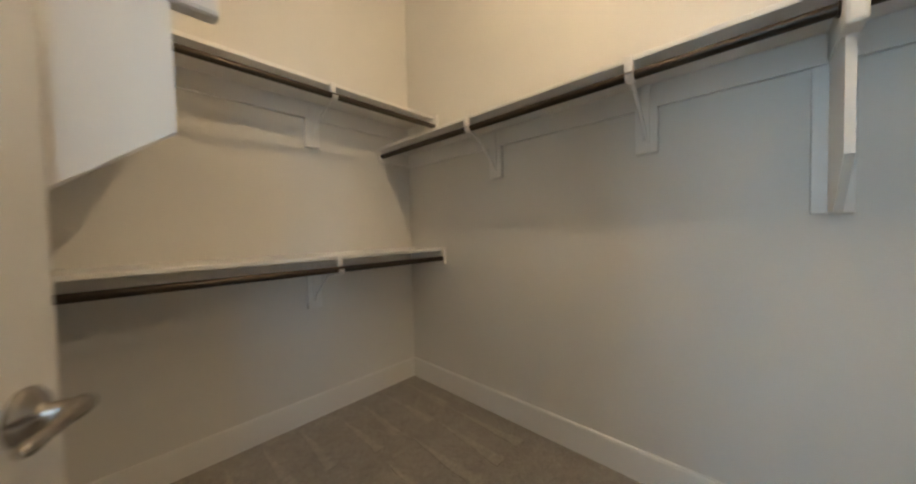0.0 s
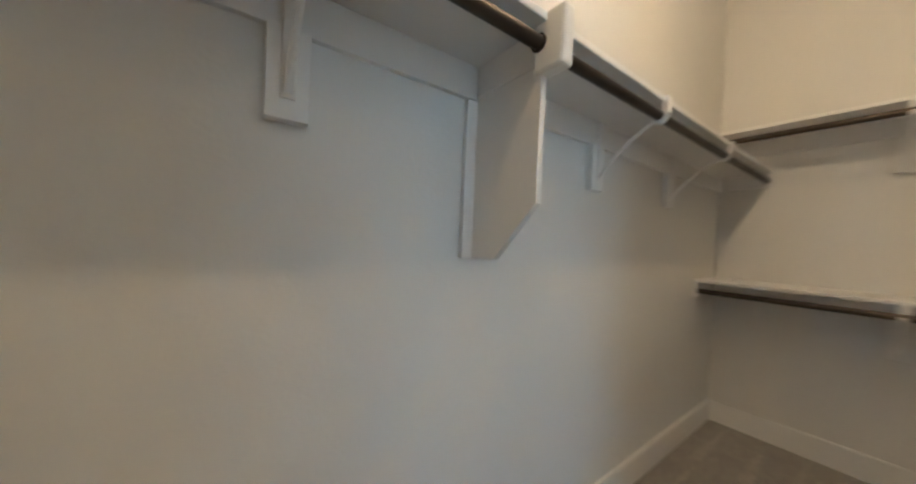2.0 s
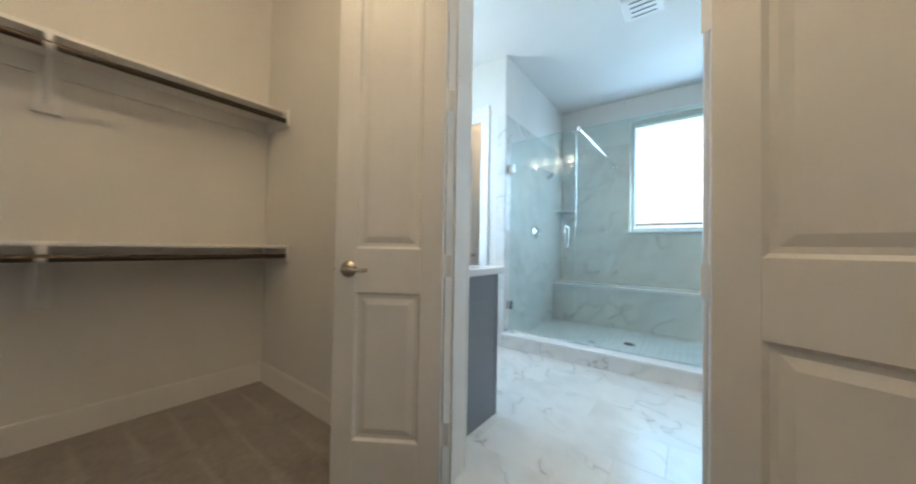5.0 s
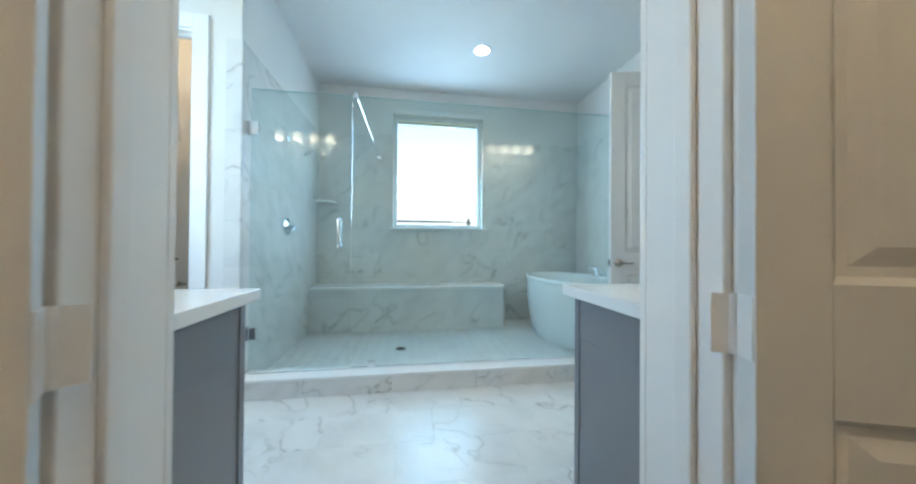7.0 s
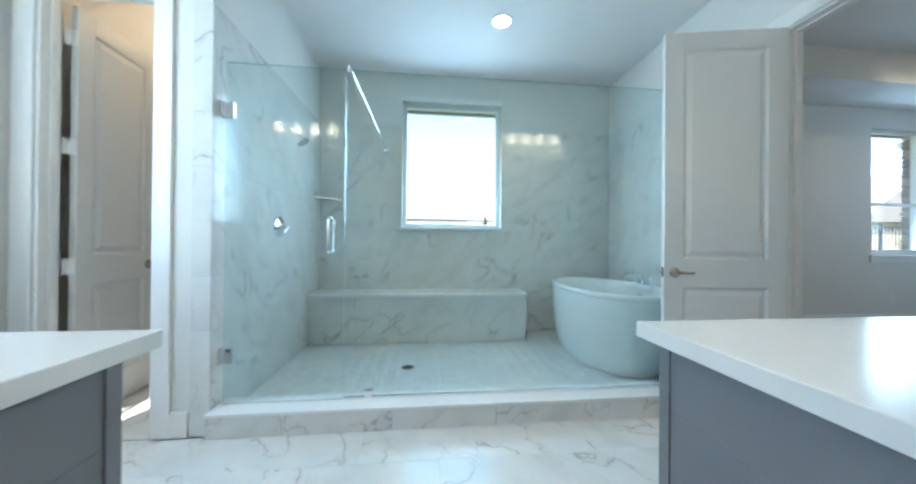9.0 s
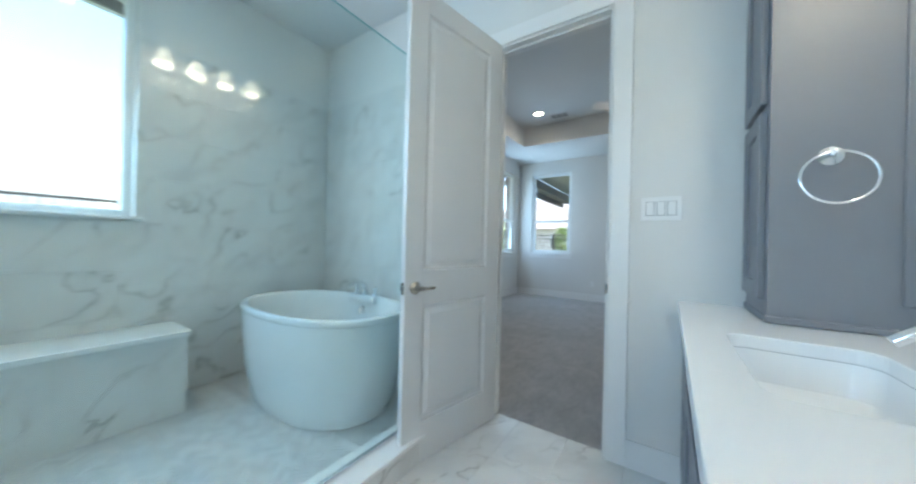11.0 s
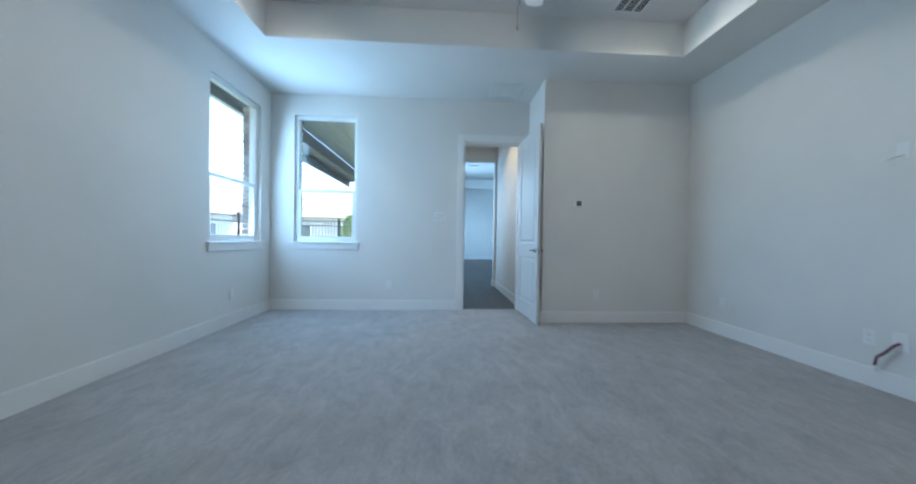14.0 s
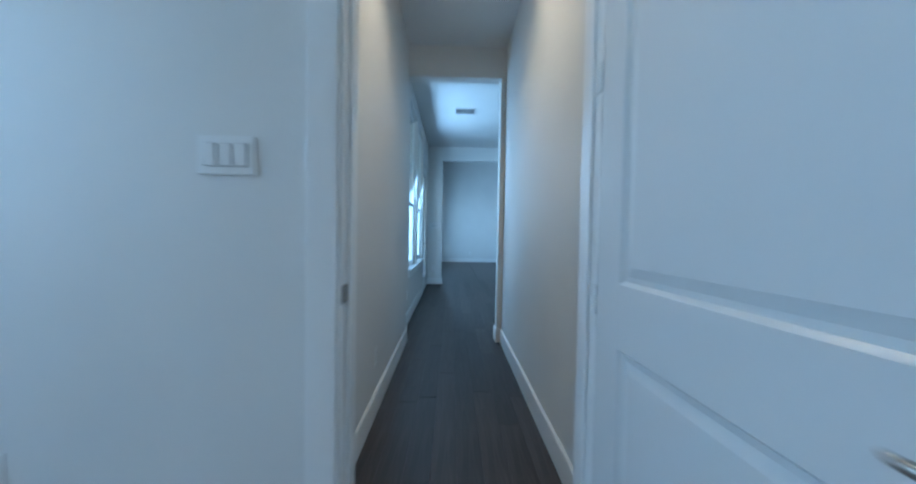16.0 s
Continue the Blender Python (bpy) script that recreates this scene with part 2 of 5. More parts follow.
# ---- mesh tools ----
class Mesh:
    """Collects points and faces for one mesh."""

    def __init__(self):
        self.v, self.f = [], []

    def add(self, verts, faces, m=None):
        k = len(self.v)
        self.v += [tuple(m @ Vector(p)) if m else tuple(p) for p in verts]
        self.f += [tuple(i + k for i in f) for f in faces]
        return self

    def box(self, x0, x1, y0, y1, z0, z1, m=None, c=0.0):
        """A box; c: the width of its chamfered edges."""
        x0, x1, y0, y1, z0, z1 = min(x0, x1), max(x0, x1), min(y0, y1), max(y0, y1), min(z0, z1), max(z0, z1)
        c = min(c, 0.45 * min(x1 - x0, y1 - y0, z1 - z0))
        if c <= 0:
            v = [(x, y, z) for z in (z0, z1) for y in (y0, y1) for x in (x0, x1)]
            return self.add(v, [(0, 2, 3, 1), (4, 5, 7, 6), (0, 1, 5, 4), (2, 6, 7, 3), (0, 4, 6, 2), (1, 3, 7, 5)], m)
        bm = bmesh.new()
        bmesh.ops.create_cube(bm, size=1)
        for p in bm.verts:
            p.co = ((x0 + x1) / 2 + p.co.x * (x1 - x0), (y0 + y1) / 2 + p.co.y * (y1 - y0), (z0 + z1) / 2 + p.co.z * (z1 - z0))
        bmesh.ops.bevel(bm, geom=bm.edges[:], offset=c, segments=2, affect="EDGES", profile=0.5)
        bm.verts.index_update()
        self.add([p.co.copy() for p in bm.verts], [[q.index for q in f.verts] for f in bm.faces], m)
        bm.free()
        return self

    def tube(self, pts, r, seg=12, caps=True):
        """A round bar through pts; r: one radius or one for each point."""
        pts = [Vector(p) for p in pts]
        rs = r if isinstance(r, (list, tuple)) else [r] * len(pts)
        rings, up = [], None
        for i, p in enumerate(pts):
            t = (pts[min(i + 1, len(pts) - 1)] - pts[max(i - 1, 0)]).normalized()
            if up is None:
                up = t.orthogonal().normalized()
            up = (up - up.dot(t) * t).normalized()
            s = t.cross(up)
            rings.append([p + rs[i] * (math.cos(a) * up + math.sin(a) * s) for a in [2 * math.pi * j / seg for j in range(seg)]])
        v = [q for ring in rings for q in ring]
        f = [(i * seg + j, i * seg + (j + 1) % seg, (i + 1) * seg + (j + 1) % seg, (i + 1) * seg + j) for i in range(len(pts) - 1) for j in range(seg)]
        if caps:
            f += [tuple(range(seg - 1, -1, -1)), tuple((len(pts) - 1) * seg + j for j in range(seg))]
        return self.add(v, f)

    def lathe(self, profile, at=(0, 0, 0), seg=24, m=None, sx=1.0, sy=1.0, power=2.0):
        """Turns (radius, height) round z; sx, sy stretch it and power squares its outline."""
        v, f = [], []
        for r, z in profile:
            for j in range(seg):
                a = 2 * math.pi * j / seg
                ca, sa = math.cos(a), math.sin(a)
                e = 2.0 / power
                v.append((at[0] + sx * r * math.copysign(abs(ca) ** e, ca), at[1] + sy * r * math.copysign(abs(sa) ** e, sa), at[2] + z))
        for i in range(len(profile) - 1):
            f += [(i * seg + j, i * seg + (j + 1) % seg, (i + 1) * seg + (j + 1) % seg, (i + 1) * seg + j) for j in range(seg)]
        if profile[0][0] > 1e-5:
            f.append(tuple(range(seg - 1, -1, -1)))
        if profile[-1][0] > 1e-5:
            f.append(tuple((len(profile) - 1) * seg + j for j in range(seg)))
        return self.add(v, f, m)

    def prism(self, poly, x0, x1, m=None):
        """A polygon in (y, z) drawn out from x0 to x1."""
        k = len(poly)
        v = [(x, y, z) for x in (x0, x1) for y, z in poly]
        return self.add(v, [tuple(range(k - 1, -1, -1)), tuple(range(k, 2 * k))] + [(i, (i + 1) % k, k + (i + 1) % k, k + i) for i in range(k)], m)

    def data(self, name, mat, smooth=False):
        d = bpy.data.meshes.new(name)
        d.from_pydata(self.v, [], self.f)
        bm = bmesh.new()
        bm.from_mesh(d)
        bmesh.ops.recalc_face_normals(bm, faces=bm.faces[:])
        bm.to_mesh(d)
        bm.free()
        d.materials.append(mat)
        if smooth:
            d.shade_smooth()
            d.set_sharp_from_angle(angle=radians(38))
        return d


def part(name, mesh, mat, parent=None, label="", smooth=False):
    ob = new(name, mesh.data(name, mat, smooth))
    if parent is not None:
        ob.parent = parent
    if label:
        tagged(ob, label)
    return ob


def thing(name, label, category, m=None, group="", kind=""):
    ob = new(name)
    if m is not None:
        ob.matrix_world = m
    return tagged(ob, label, category, group, kind)


def setting(name, mesh, mat, label, category, smooth=False):
    return tagged(part(name, mesh, mat, None, "", smooth), label, category, "", "structure")


def wall(name, axis, a, b, u0, u1, z0, z1, holes, mat, label):
    """A wall from face a to face b on that axis, from u0 to u1, with holes (u0, u1, z0, z1)."""
    us = sorted({u0, u1, *[h[0] for h in holes], *[h[1] for h in holes]})
    m = Mesh()
    for p, q in zip(us, us[1:]):
        zs, cur = [], z0
        for h in sorted((h for h in holes if h[0] <= p and h[1] >= q), key=lambda h: h[2]):
            zs.append((cur, h[2]))
            cur = h[3]
        zs.append((cur, z1))
        for s, t in zs:
            if t - s > 1e-4:
                m.box(*((a, b, p, q) if axis == "x" else (p, q, a, b)), s, t)
    return setting(name, m, mat, label, "wall")


# ---- structure ----
H = 3.05
PAINT = "off-white painted drywall with light orange-peel texture"
wall("wall_closet_north", "y", 1.536, 1.67, -2.158, 2.288, 0, H, [], WALL, PAINT)
wall("wall_closet_west", "x", -2.158, -2.012, -0.25, 1.536, 0, H, [], WALL, PAINT)
wall("wall_closet_south", "y", -0.40, -0.242, -2.158, 2.288, 0, H, [(-0.326, 0.566, 0, 2.465)], WALL, PAINT)
wall("wall_east", "x", 2.288, 2.45, -4.16, 1.67, -0.2, H, [(-1.75, -0.85, 0.99, 2.757)], WALL, PAINT)
wall("wall_bath_west", "x", -2.277, -2.162, -4.16, 1.67, 0, H, [(-2.02, -1.305, 0, 2.465)], WALL, PAINT)
wall("wall_bath_south", "y", -4.18, -3.935, -2.162, 2.288, -0.2, H, [(-0.792, 0.381, 1.262, 2.736)], WALL, PAINT)
wall("wall_shower_east", "x", 1.296, 1.395, -3.935, -2.132, 0, H, [], WALL, PAINT)
wall("wall_toilet_room", "y", -2.235, -2.132, 1.395, 2.288, 0, H, [(1.58, 2.17, 0, 2.465)], WALL, PAINT)
wall("wall_bedroom_south", "y", -4.2, -4.042, -7.3, -2.277, -0.2, H, [(-7.07, -6.14, 0.965, 2.757)], WALL, PAINT)
wall("wall_bedroom_west", "x", -7.45, -7.3, -4.2, -0.352, -0.2, H, [(-3.717, -2.839, 0.965, 2.757), (-1.314, -0.475, -0.2, 2.465)], WALL, PAINT)
wall("wall_bedroom_return", "y", -0.352, -0.25, -7.45, -6.617, 0, H, [], WALL, PAINT)
wall("wall_bedroom_northwest", "x", -6.732, -6.617, -0.25, 1.67, 0, H, [], WALL, PAINT)
wall("wall_bedroom_north", "y", 1.551, 1.67, -6.617, -2.277, 0, H, [], WALL, PAINT)
wall("wall_hall_south", "y", -1.53, -1.42, -9.57, -7.45, 0, H, [], WALL, PAINT)
wall("wall_hall_north", "y", -0.42, -0.3, -9.57, -7.45, 0, H, [], WALL, PAINT)
wall("wall_hall_end", "x", -9.70, -9.57, -1.53, 5.0, 0, H, [(-1.44, -0.47, 0, 2.735)], WALL, PAINT)
wall("wall_far_room_south", "y", -1.66, -1.50, -19.0, -13.36, -0.2, 4.25, [(-17.4, -15.6, 0.6, 2.7)], WALL, PAINT)
wall("wall_great_room_south", "y", -1.66, -1.50, -13.36, -9.70, -0.2, H, [(-11.12, -10.30, 0.66, 2.83), (-12.10, -11.28, 0.66, 2.83), (-13.15, -12.33, 0.03, 2.46)], WALL, PAINT)
wall("wall_far_room_upper", "x", -13.42, -13.362, -1.50, 5.0, H, 4.25, [], WALL, PAINT)
wall("wall_great_room_divider", "x", -13.42, -13.30, -1.50, 5.0, 0, H, [(-1.176, 4.0, 0, 2.75)], WALL, PAINT)
wall("wall_great_room_west", "x", -19.1, -19.0, -1.66, 5.0, 0, 4.25, [], WALL, PAINT)
wall("wall_great_room_north", "y", 5.0, 5.1, -19.1, -9.57, 0, 4.25, [], WALL, PAINT)

CL = "white painted ceiling"
setting("ceiling", Mesh().box(-2.277, 2.45, -4.2, 1.67, H, H + 0.1), CEIL, CL, "ceiling")
CH = 2.955
setting("ceiling_closet", Mesh().box(-2.012, 2.288, -0.242, 1.536, CH, H - 0.002), CEIL, CL, "ceiling")
TX0, TX1, TY0, TY1, TZ = -6.02, -2.93, -3.427, 0.967, 3.41
tray = Mesh()
tray.box(-7.45, TX0, -4.2, 1.67, H, H + 0.1).box(TX1, -2.277, -4.2, 1.67, H, H + 0.1)
tray.box(TX0, TX1, -4.2, TY0, H, H + 0.1).box(TX0, TX1, TY1, 1.67, H, H + 0.1)
tray.box(TX0 - 0.1, TX0, TY0, TY1, H + 0.1, TZ).box(TX1, TX1 + 0.1, TY0, TY1, H + 0.1, TZ)
tray.box(TX0 - 0.1, TX1 + 0.1, TY0 - 0.1, TY0, H + 0.1, TZ).box(TX0 - 0.1, TX1 + 0.1, TY1, TY1 + 0.1, H + 0.1, TZ)
tray.box(TX0 - 0.1, TX1 + 0.1, TY0 - 0.1, TY1 + 0.1, TZ, TZ + 0.08)
setting("ceiling_bedroom", tray, CEIL, "white bedroom ceiling with a raised rectangular tray", "ceiling")
setting("ceiling_hall", Mesh().box(-13.36, -7.45, -1.66, 5.1, H, H + 0.1), CEIL, CL, "ceiling")
FH = 4.25
setting("ceiling_far_room", Mesh().box(-19.1, -13.30, -1.66, 5.1, FH, FH + 0.1), CEIL, CL, "ceiling")

setting("floor_closet", Mesh().box(-2.012, 2.288, -0.30, 1.536, -0.1, 0.0), CARPET2, "beige-grey cut-pile carpet in the closet", "floor")
setting("floor_bedroom", Mesh().box(-7.36, -2.215, -4.042, 1.551, -0.1, 0.0), CARPET, "grey plush carpet with brushed pile patches", "floor")
floor_bath = setting("floor_bath", Mesh().box(-2.215, 2.288, -2.13, -0.30, -0.1, -0.008), MORTAR, "white marble-look floor tiles with grey veins", "floor")
setting("floor_toilet_room", Mesh().box(1.395, 2.288, -3.94, -2.13, -0.1, -0.003), FLOORTILE, "white marble-look tile floor", "floor")
floor_hall = setting("floor_hall", Mesh().box(-19.1, -7.36, -1.6, 5.0, -0.1, -0.012), WOOD, "dark stained hardwood plank floor", "floor")

# baseboards
BASE = "white painted flat baseboard"


def baseboard(axis, face, side, u0, u1):
    """Along u0 to u1 on the wall face; side: +1 or -1, the way into the room."""
    m, t = Mesh(), 0.015 * side
    a, b = face, face + t
    k = 0.012 * side
    for (p, q, z0, z1) in ((a, b, 0.0, 0.132), (a, face + k, 0.132, 0.14)):
        m.box(*((p, q, u0, u1) if axis == "x" else (u0, u1, p, q)), z0, z1)
    setting("baseboard", m, TRIM, BASE, "baseboard")


for args in (("y", 1.536, -1, -2.012, 2.288), ("x", -2.012, 1, -0.242, 1.521), ("x", 2.288, -1, -0.242, 1.521),
             ("y", -0.242, 1, -1.997, -0.42), ("y", -0.242, 1, 0.645, 2.273),
             ("x", -2.162, 1, -1.215, -0.93), ("x", -2.162, 1, -2.13, -2.115), ("y", -2.132, 1, 1.395, 1.49),
             ("x", 2.288, -1, -2.13, -0.95),
             ("y", -4.042, 1, -7.3, -2.277), ("x", -7.3, 1, -4.027, -1.404), ("y", -0.352, -1, -7.3, -6.602),
             ("x", -6.617, 1, -0.352, 1.551), ("y", 1.551, -1, -6.602, -2.277), ("x", -2.277, -1, -4.027, -2.11), ("x", -2.277, -1, -1.215, 1.536),
             ("y", -1.42, 1, -9.57, -7.45), ("y", -0.42, -1, -9.57, -7.45), ("x", -9.57, 1, -0.47, -0.435),
             ("y", -0.47, -1, -9.715, -9.555), ("y", -1.44, 1, -9.715, -9.555), ("y", -1.50, 1, -12.25, -9.70), ("x", -13.30, 1, -1.50, -1.161),
             ("y", -1.176, 1, -13.42, -13.30), ("x", -19.0, 1, -1.50, 5.0), ("y", -1.50, 1, -19.0, -13.42), ("x", -9.70, -1, -0.47, 5.0)):
    baseboard(*args)


def casing(axis, face, side, u0, u1, top, w=0.09, lining=0.115, stop=True):
    """Door trim round an opening on one wall face: two legs, a head and, towards -side, the jamb lining."""
    m, t = Mesh(), 0.018 * side

    def bx(p, q, a, b, z0, z1):
        m.box(*((p, q, a, b) if axis == "x" else (a, b, p, q)), z0, z1, None, 0.003)
    bx(face, face + t, u0 - w, u0 + 0.004, 0, top + w)
    bx(face, face + t, u1 - 0.004, u1 + w, 0, top + w)
    bx(face, face + t, u0 + 0.004, u1 - 0.004, top - 0.004, top + w)
    if lining:
        e = face - lining * side
        bx(face, e, u0, u0 + 0.018, 0, top)
        bx(face, e, u1 - 0.018, u1, 0, top)
        bx(face, e, u0 + 0.018, u1 - 0.018, top - 0.018, top)
        if stop:
            s0, s1 = face - 0.045 * side, face - 0.08 * side
            bx(s0, s1, u0 + 0.018, u0 + 0.030, 0, top - 0.018)
            bx(s0, s1, u1 - 0.030, u1 - 0.018, 0, top - 0.018)
            bx(s0, s1, u0 + 0.030, u1 - 0.030, top - 0.030, top - 0.018)
    return setting("door_trim", m, TRIM, "white painted flat door casing and jamb", "trim")


casing("y", -0.242, 1, -0.326, 0.566, 2.465, 0.09, 0.158)
casing("y", -0.40, -1, -0.312, 0.552, 2.465, 0.09, 0)
casing("x", -2.162, 1, -2.02, -1.305, 2.465)
casing("x", -2.277, -1, -2.02, -1.305, 2.465, 0.09, 0)
casing("y", -2.132, 1, 1.58, 2.17, 2.465, 0.09, 0.103)
casing("x", -7.3, 1, -1.314, -0.475, 2.465, 0.09, 0.15)
casing("x", -7.45, -1, -1.314, -0.475, 2.465, 0.05, 0)


# ---- doors ----
def door(m, width, height=2.43, stile=0.115, lever_side=1, category="door", label="white two-panel moulded door standing open with a nickel lever", hinges=True):
    """A leaf along +x from its hinge at the origin, 35 mm thick round y = 0."""
    top = thing("door", label, category, m)
    t = 0.0175
    z0 = 0.012
    rails = [(z0, 0.215), (0.817, 0.996), (2.33, height + z0)]
    body = Mesh()
    body.box(0, stile, -t, t, z0, height + z0, None, 0.002).box(width - stile, width, -t, t, z0, height + z0, None, 0.002)
    for a, b in rails:
        body.box(stile, width - stile, -t, t, a, b)
    part("frame", body, DOORPAINT, top)
    for a, b in ((0.215, 0.817), (0.996, 2.33)):
        p = Mesh()
        for s in (-1, 1):
            prof = [(0.0, t), (0.010, t - 0.010), (0.024, t - 0.011), (0.050, t - 0.003)]
            v, f = [], []
            for d, y in prof:
                v += [(stile + d, s * y, a + d), (width - stile - d, s * y, a + d), (width - stile - d, s * y, b - d), (stile + d, s * y, b - d)]
            for i in range(3):
                f += [(4 * i + j, 4 * i + (j + 1) % 4, 4 * i + 4 + (j + 1) % 4, 4 * i + 4 + j) for j in range(4)]
            f.append((12, 13, 14, 15))
            p.add(v, f)
        part("panel", p, DOORPAINT, top)
    hx = width - 0.062
    for s in (-1, 1):
        lv = Mesh()
        r = pose(hx, s * t, 0.91, -90 * s, 0, 0)
        lv.lathe([(0.033, 0), (0.034, 0.004), (0.028, 0.010), (0.016, 0.014), (0.012, 0.02), (0.012, 0.045)], (0, 0, 0), 20, r)
        y = s * (t + 0.045)
        lv.tube([(hx + 0.010, y, 0.91), (hx - 0.008, y, 0.911), (hx - 0.03, y, 0.910), (hx - 0.052, y, 0.908), (hx - 0.074, y, 0.909), (hx - 0.090, y + s * 0.003, 0.911), (hx - 0.096, y + s * 0.003, 0.911)], [0.012, 0.013, 0.0095, 0.007, 0.0085, 0.008, 0.004], 12)
        part("lever_handle", lv, NICKEL, top, "brushed nickel lever on a round rose", True)
    la = Mesh().box(width - 0.001, width + 0.0015, -0.012, 0.012, 0.88, 0.94).box(width, width + 0.010, -0.007, 0.007, 0.902, 0.918, None, 0.002)
    part("latch", la, NICKEL, top)
    if hinges:
        for z in (0.24, 0.93, 1.62, 2.25):
            hg = Mesh().tube([(-0.004, -0.022 * lever_side, z - 0.045), (-0.004, -0.022 * lever_side, z + 0.045)], 0.0065, 10)
            hg.box(-0.002, 0.0005, -0.022 * lever_side, 0.014 * lever_side, z - 0.045, z + 0.045)
            hg.box(-0.034, -0.004, -0.0235 * lever_side, -0.0205 * lever_side, z - 0.045, z + 0.045)
            for dz in (-0.03, 0.0, 0.03):
                hg.tube([(-0.022, -0.0245 * lever_side, z + dz), (-0.022, -0.0262 * lever_side, z + dz)], 0.004, 8)
            part("hinge", hg, PLASTIC if width < 0.5 else TRIM, top, "white painted butt hinge")
    return top


def leaf(hx, hy, fx, fy, width, **kw):
    return door(pose(hx, hy, 0, 0, 0, math.degrees(math.atan2(fy - hy, fx - hx))), width, **kw)


leaf(0.540, -0.215, 0.934, 0.033, 0.45, stile=0.09, lever_side=1, label="narrow white two-panel closet door leaf, open, with lever")
leaf(-0.315, -0.215, -0.765, -0.052, 0.47, stile=0.09, lever_side=-1, label="narrow white two-panel closet door leaf, open, with lever")
leaf(-2.135, -1.985, -1.424, -2.13, 0.725, lever_side=1, label="white two-panel bathroom door opened against the shower")
leaf(2.128, -2.275, 2.163, -2.87, 0.575, lever_side=-1, stile=0.10, label="white two-panel toilet room door standing open inwards")
leaf(-7.285, -0.482, -6.464, -0.445, 0.822, lever_side=1, label="white two-panel bedroom door opened flat to the side wall")


# ---- windows ----
def window(name, m, w, z0, z1, depth, label, sill=True, hung=True, apron=0.1):
    """Local x along the wall, y = 0 the room face and +y outwards, opening centred on x = 0."""
    top = tagged(new(name), label, "window", "", "structure")
    top.matrix_world = m
    h = w / 2
    f = Mesh()
    y0, y1 = depth - 0.05, depth + 0.02
    fw = 0.045
    f.box(-h, -h + fw, y0, y1, z0, z1, None, 0.004).box(h - fw, h, y0, y1, z0, z1, None, 0.004)
    f.box(-h + fw, h - fw, y0, y1, z0, z0 + fw, None, 0.004).box(-h + fw, h - fw, y0, y1, z1 - fw, z1, None, 0.004)
    part("window_frame", f, VINYL, top)
    zm = z0 + (z1 - z0) * 0.405
    a, b = -h + fw, h - fw
    if hung:
        s = Mesh().box(a, b, y0 + 0.005, y0 + 0.04, zm - 0.022, zm + 0.022, None, 0.003)
        part("meeting_rail", s, VINYL, top)
        s = Mesh()
        s.box(a, a + 0.03, y0 + 0.005, y0 + 0.035, z0 + fw, zm - 0.022).box(b - 0.03, b, y0 + 0.005, y0 + 0.035, z0 + fw, zm - 0.022)
        s.box(a + 0.03, b - 0.03, y0 + 0.005, y0 + 0.035, z0 + fw, z0 + fw + 0.03)
        part("lower_sash", s, VINYL, top)
        k = Mesh().box(-0.03, 0.03, y0 - 0.008, y0 + 0.006, zm + 0.022, zm + 0.034, None, 0.003)
        part("sash_lock", k, PLASTIC, top)
        spans = ((a + 0.03, b - 0.03, z0 + fw + 0.03, zm - 0.022), (a, b, zm + 0.022, z1 - fw))
    else:
        spans = ((a, b, z0 + fw, z1 - fw),)
    for p, q, s, t in spans:
        g = part("pane", Mesh().box(p, q, depth - 0.02, depth - 0.014, s, t), PANE, top)
        g.visible_shadow = False
    if sill:
        part("window_sill", Mesh().box(-h - 0.045, h + 0.045, -0.035, 0.0, z0 - 0.022, z0 + 0.002, None, 0.004).box(-h + 0.001, h - 0.001, 0.0, y0 + 0.01, z0 - 0.012, z0 + 0.002), TRIM, top)
        if apron:
            part("apron", Mesh().box(-h - 0.03, h + 0.03, -0.016, 0.0, z0 - 0.022 - apron + 0.02, z0 - 0.022, None, 0.003), TRIM, top)
    return top


WIN = "white vinyl single-hung window with a painted sill"
window("window_1", pose(-0.2055, -3.92, 0, 0, 0, 180), 1.169, 1.262, 2.734, 0.14, "white fixed shower window over marble tiles", True, False, 0)
window("window_2", pose(-6.605, -4.042, 0, 0, 0, 180), 0.926, 0.967, 2.755, 0.09, WIN)
window("window_3", pose(-7.3, -3.278, 0, 0, 0, 90), 0.874, 0.967, 2.755, 0.09, WIN)
window("window_4", pose(2.288, -1.30, 0, 0, 0, -90), 0.896, 0.992, 2.755, 0.09, WIN)
window("window_5", pose(-10.71, -1.5, 0, 0, 0, 180), 0.816, 0.662, 2.828, 0.09, WIN)
window("window_6", pose(-11.69, -1.5, 0, 0, 0, 180), 0.816, 0.662, 2.828, 0.09, WIN)
# Unseen window, added to let light into the far room.
window("window_7", pose(-16.5, -1.5, 0, 0, 0, 180), 1.796, 0.602, 2.698, 0.09, WIN)
pd = thing("glass_door", "white framed full-glass patio door, closed", "door", pose(-12.74, -1.54, 0.03))
part("door_frame", Mesh().box(-0.405, -0.30, -0.02, 0.025, 0, 2.42).box(0.30, 0.405, -0.02, 0.025, 0, 2.42).box(-0.3, 0.3, -0.02, 0.025, 0, 0.22).box(-0.3, 0.3, -0.02, 0.025, 2.3, 2.42), TRIM, pd)
part("pane", Mesh().box(-0.3, 0.3, -0.004, 0.004, 0.22, 2.3), PANE, pd).visible_shadow = False
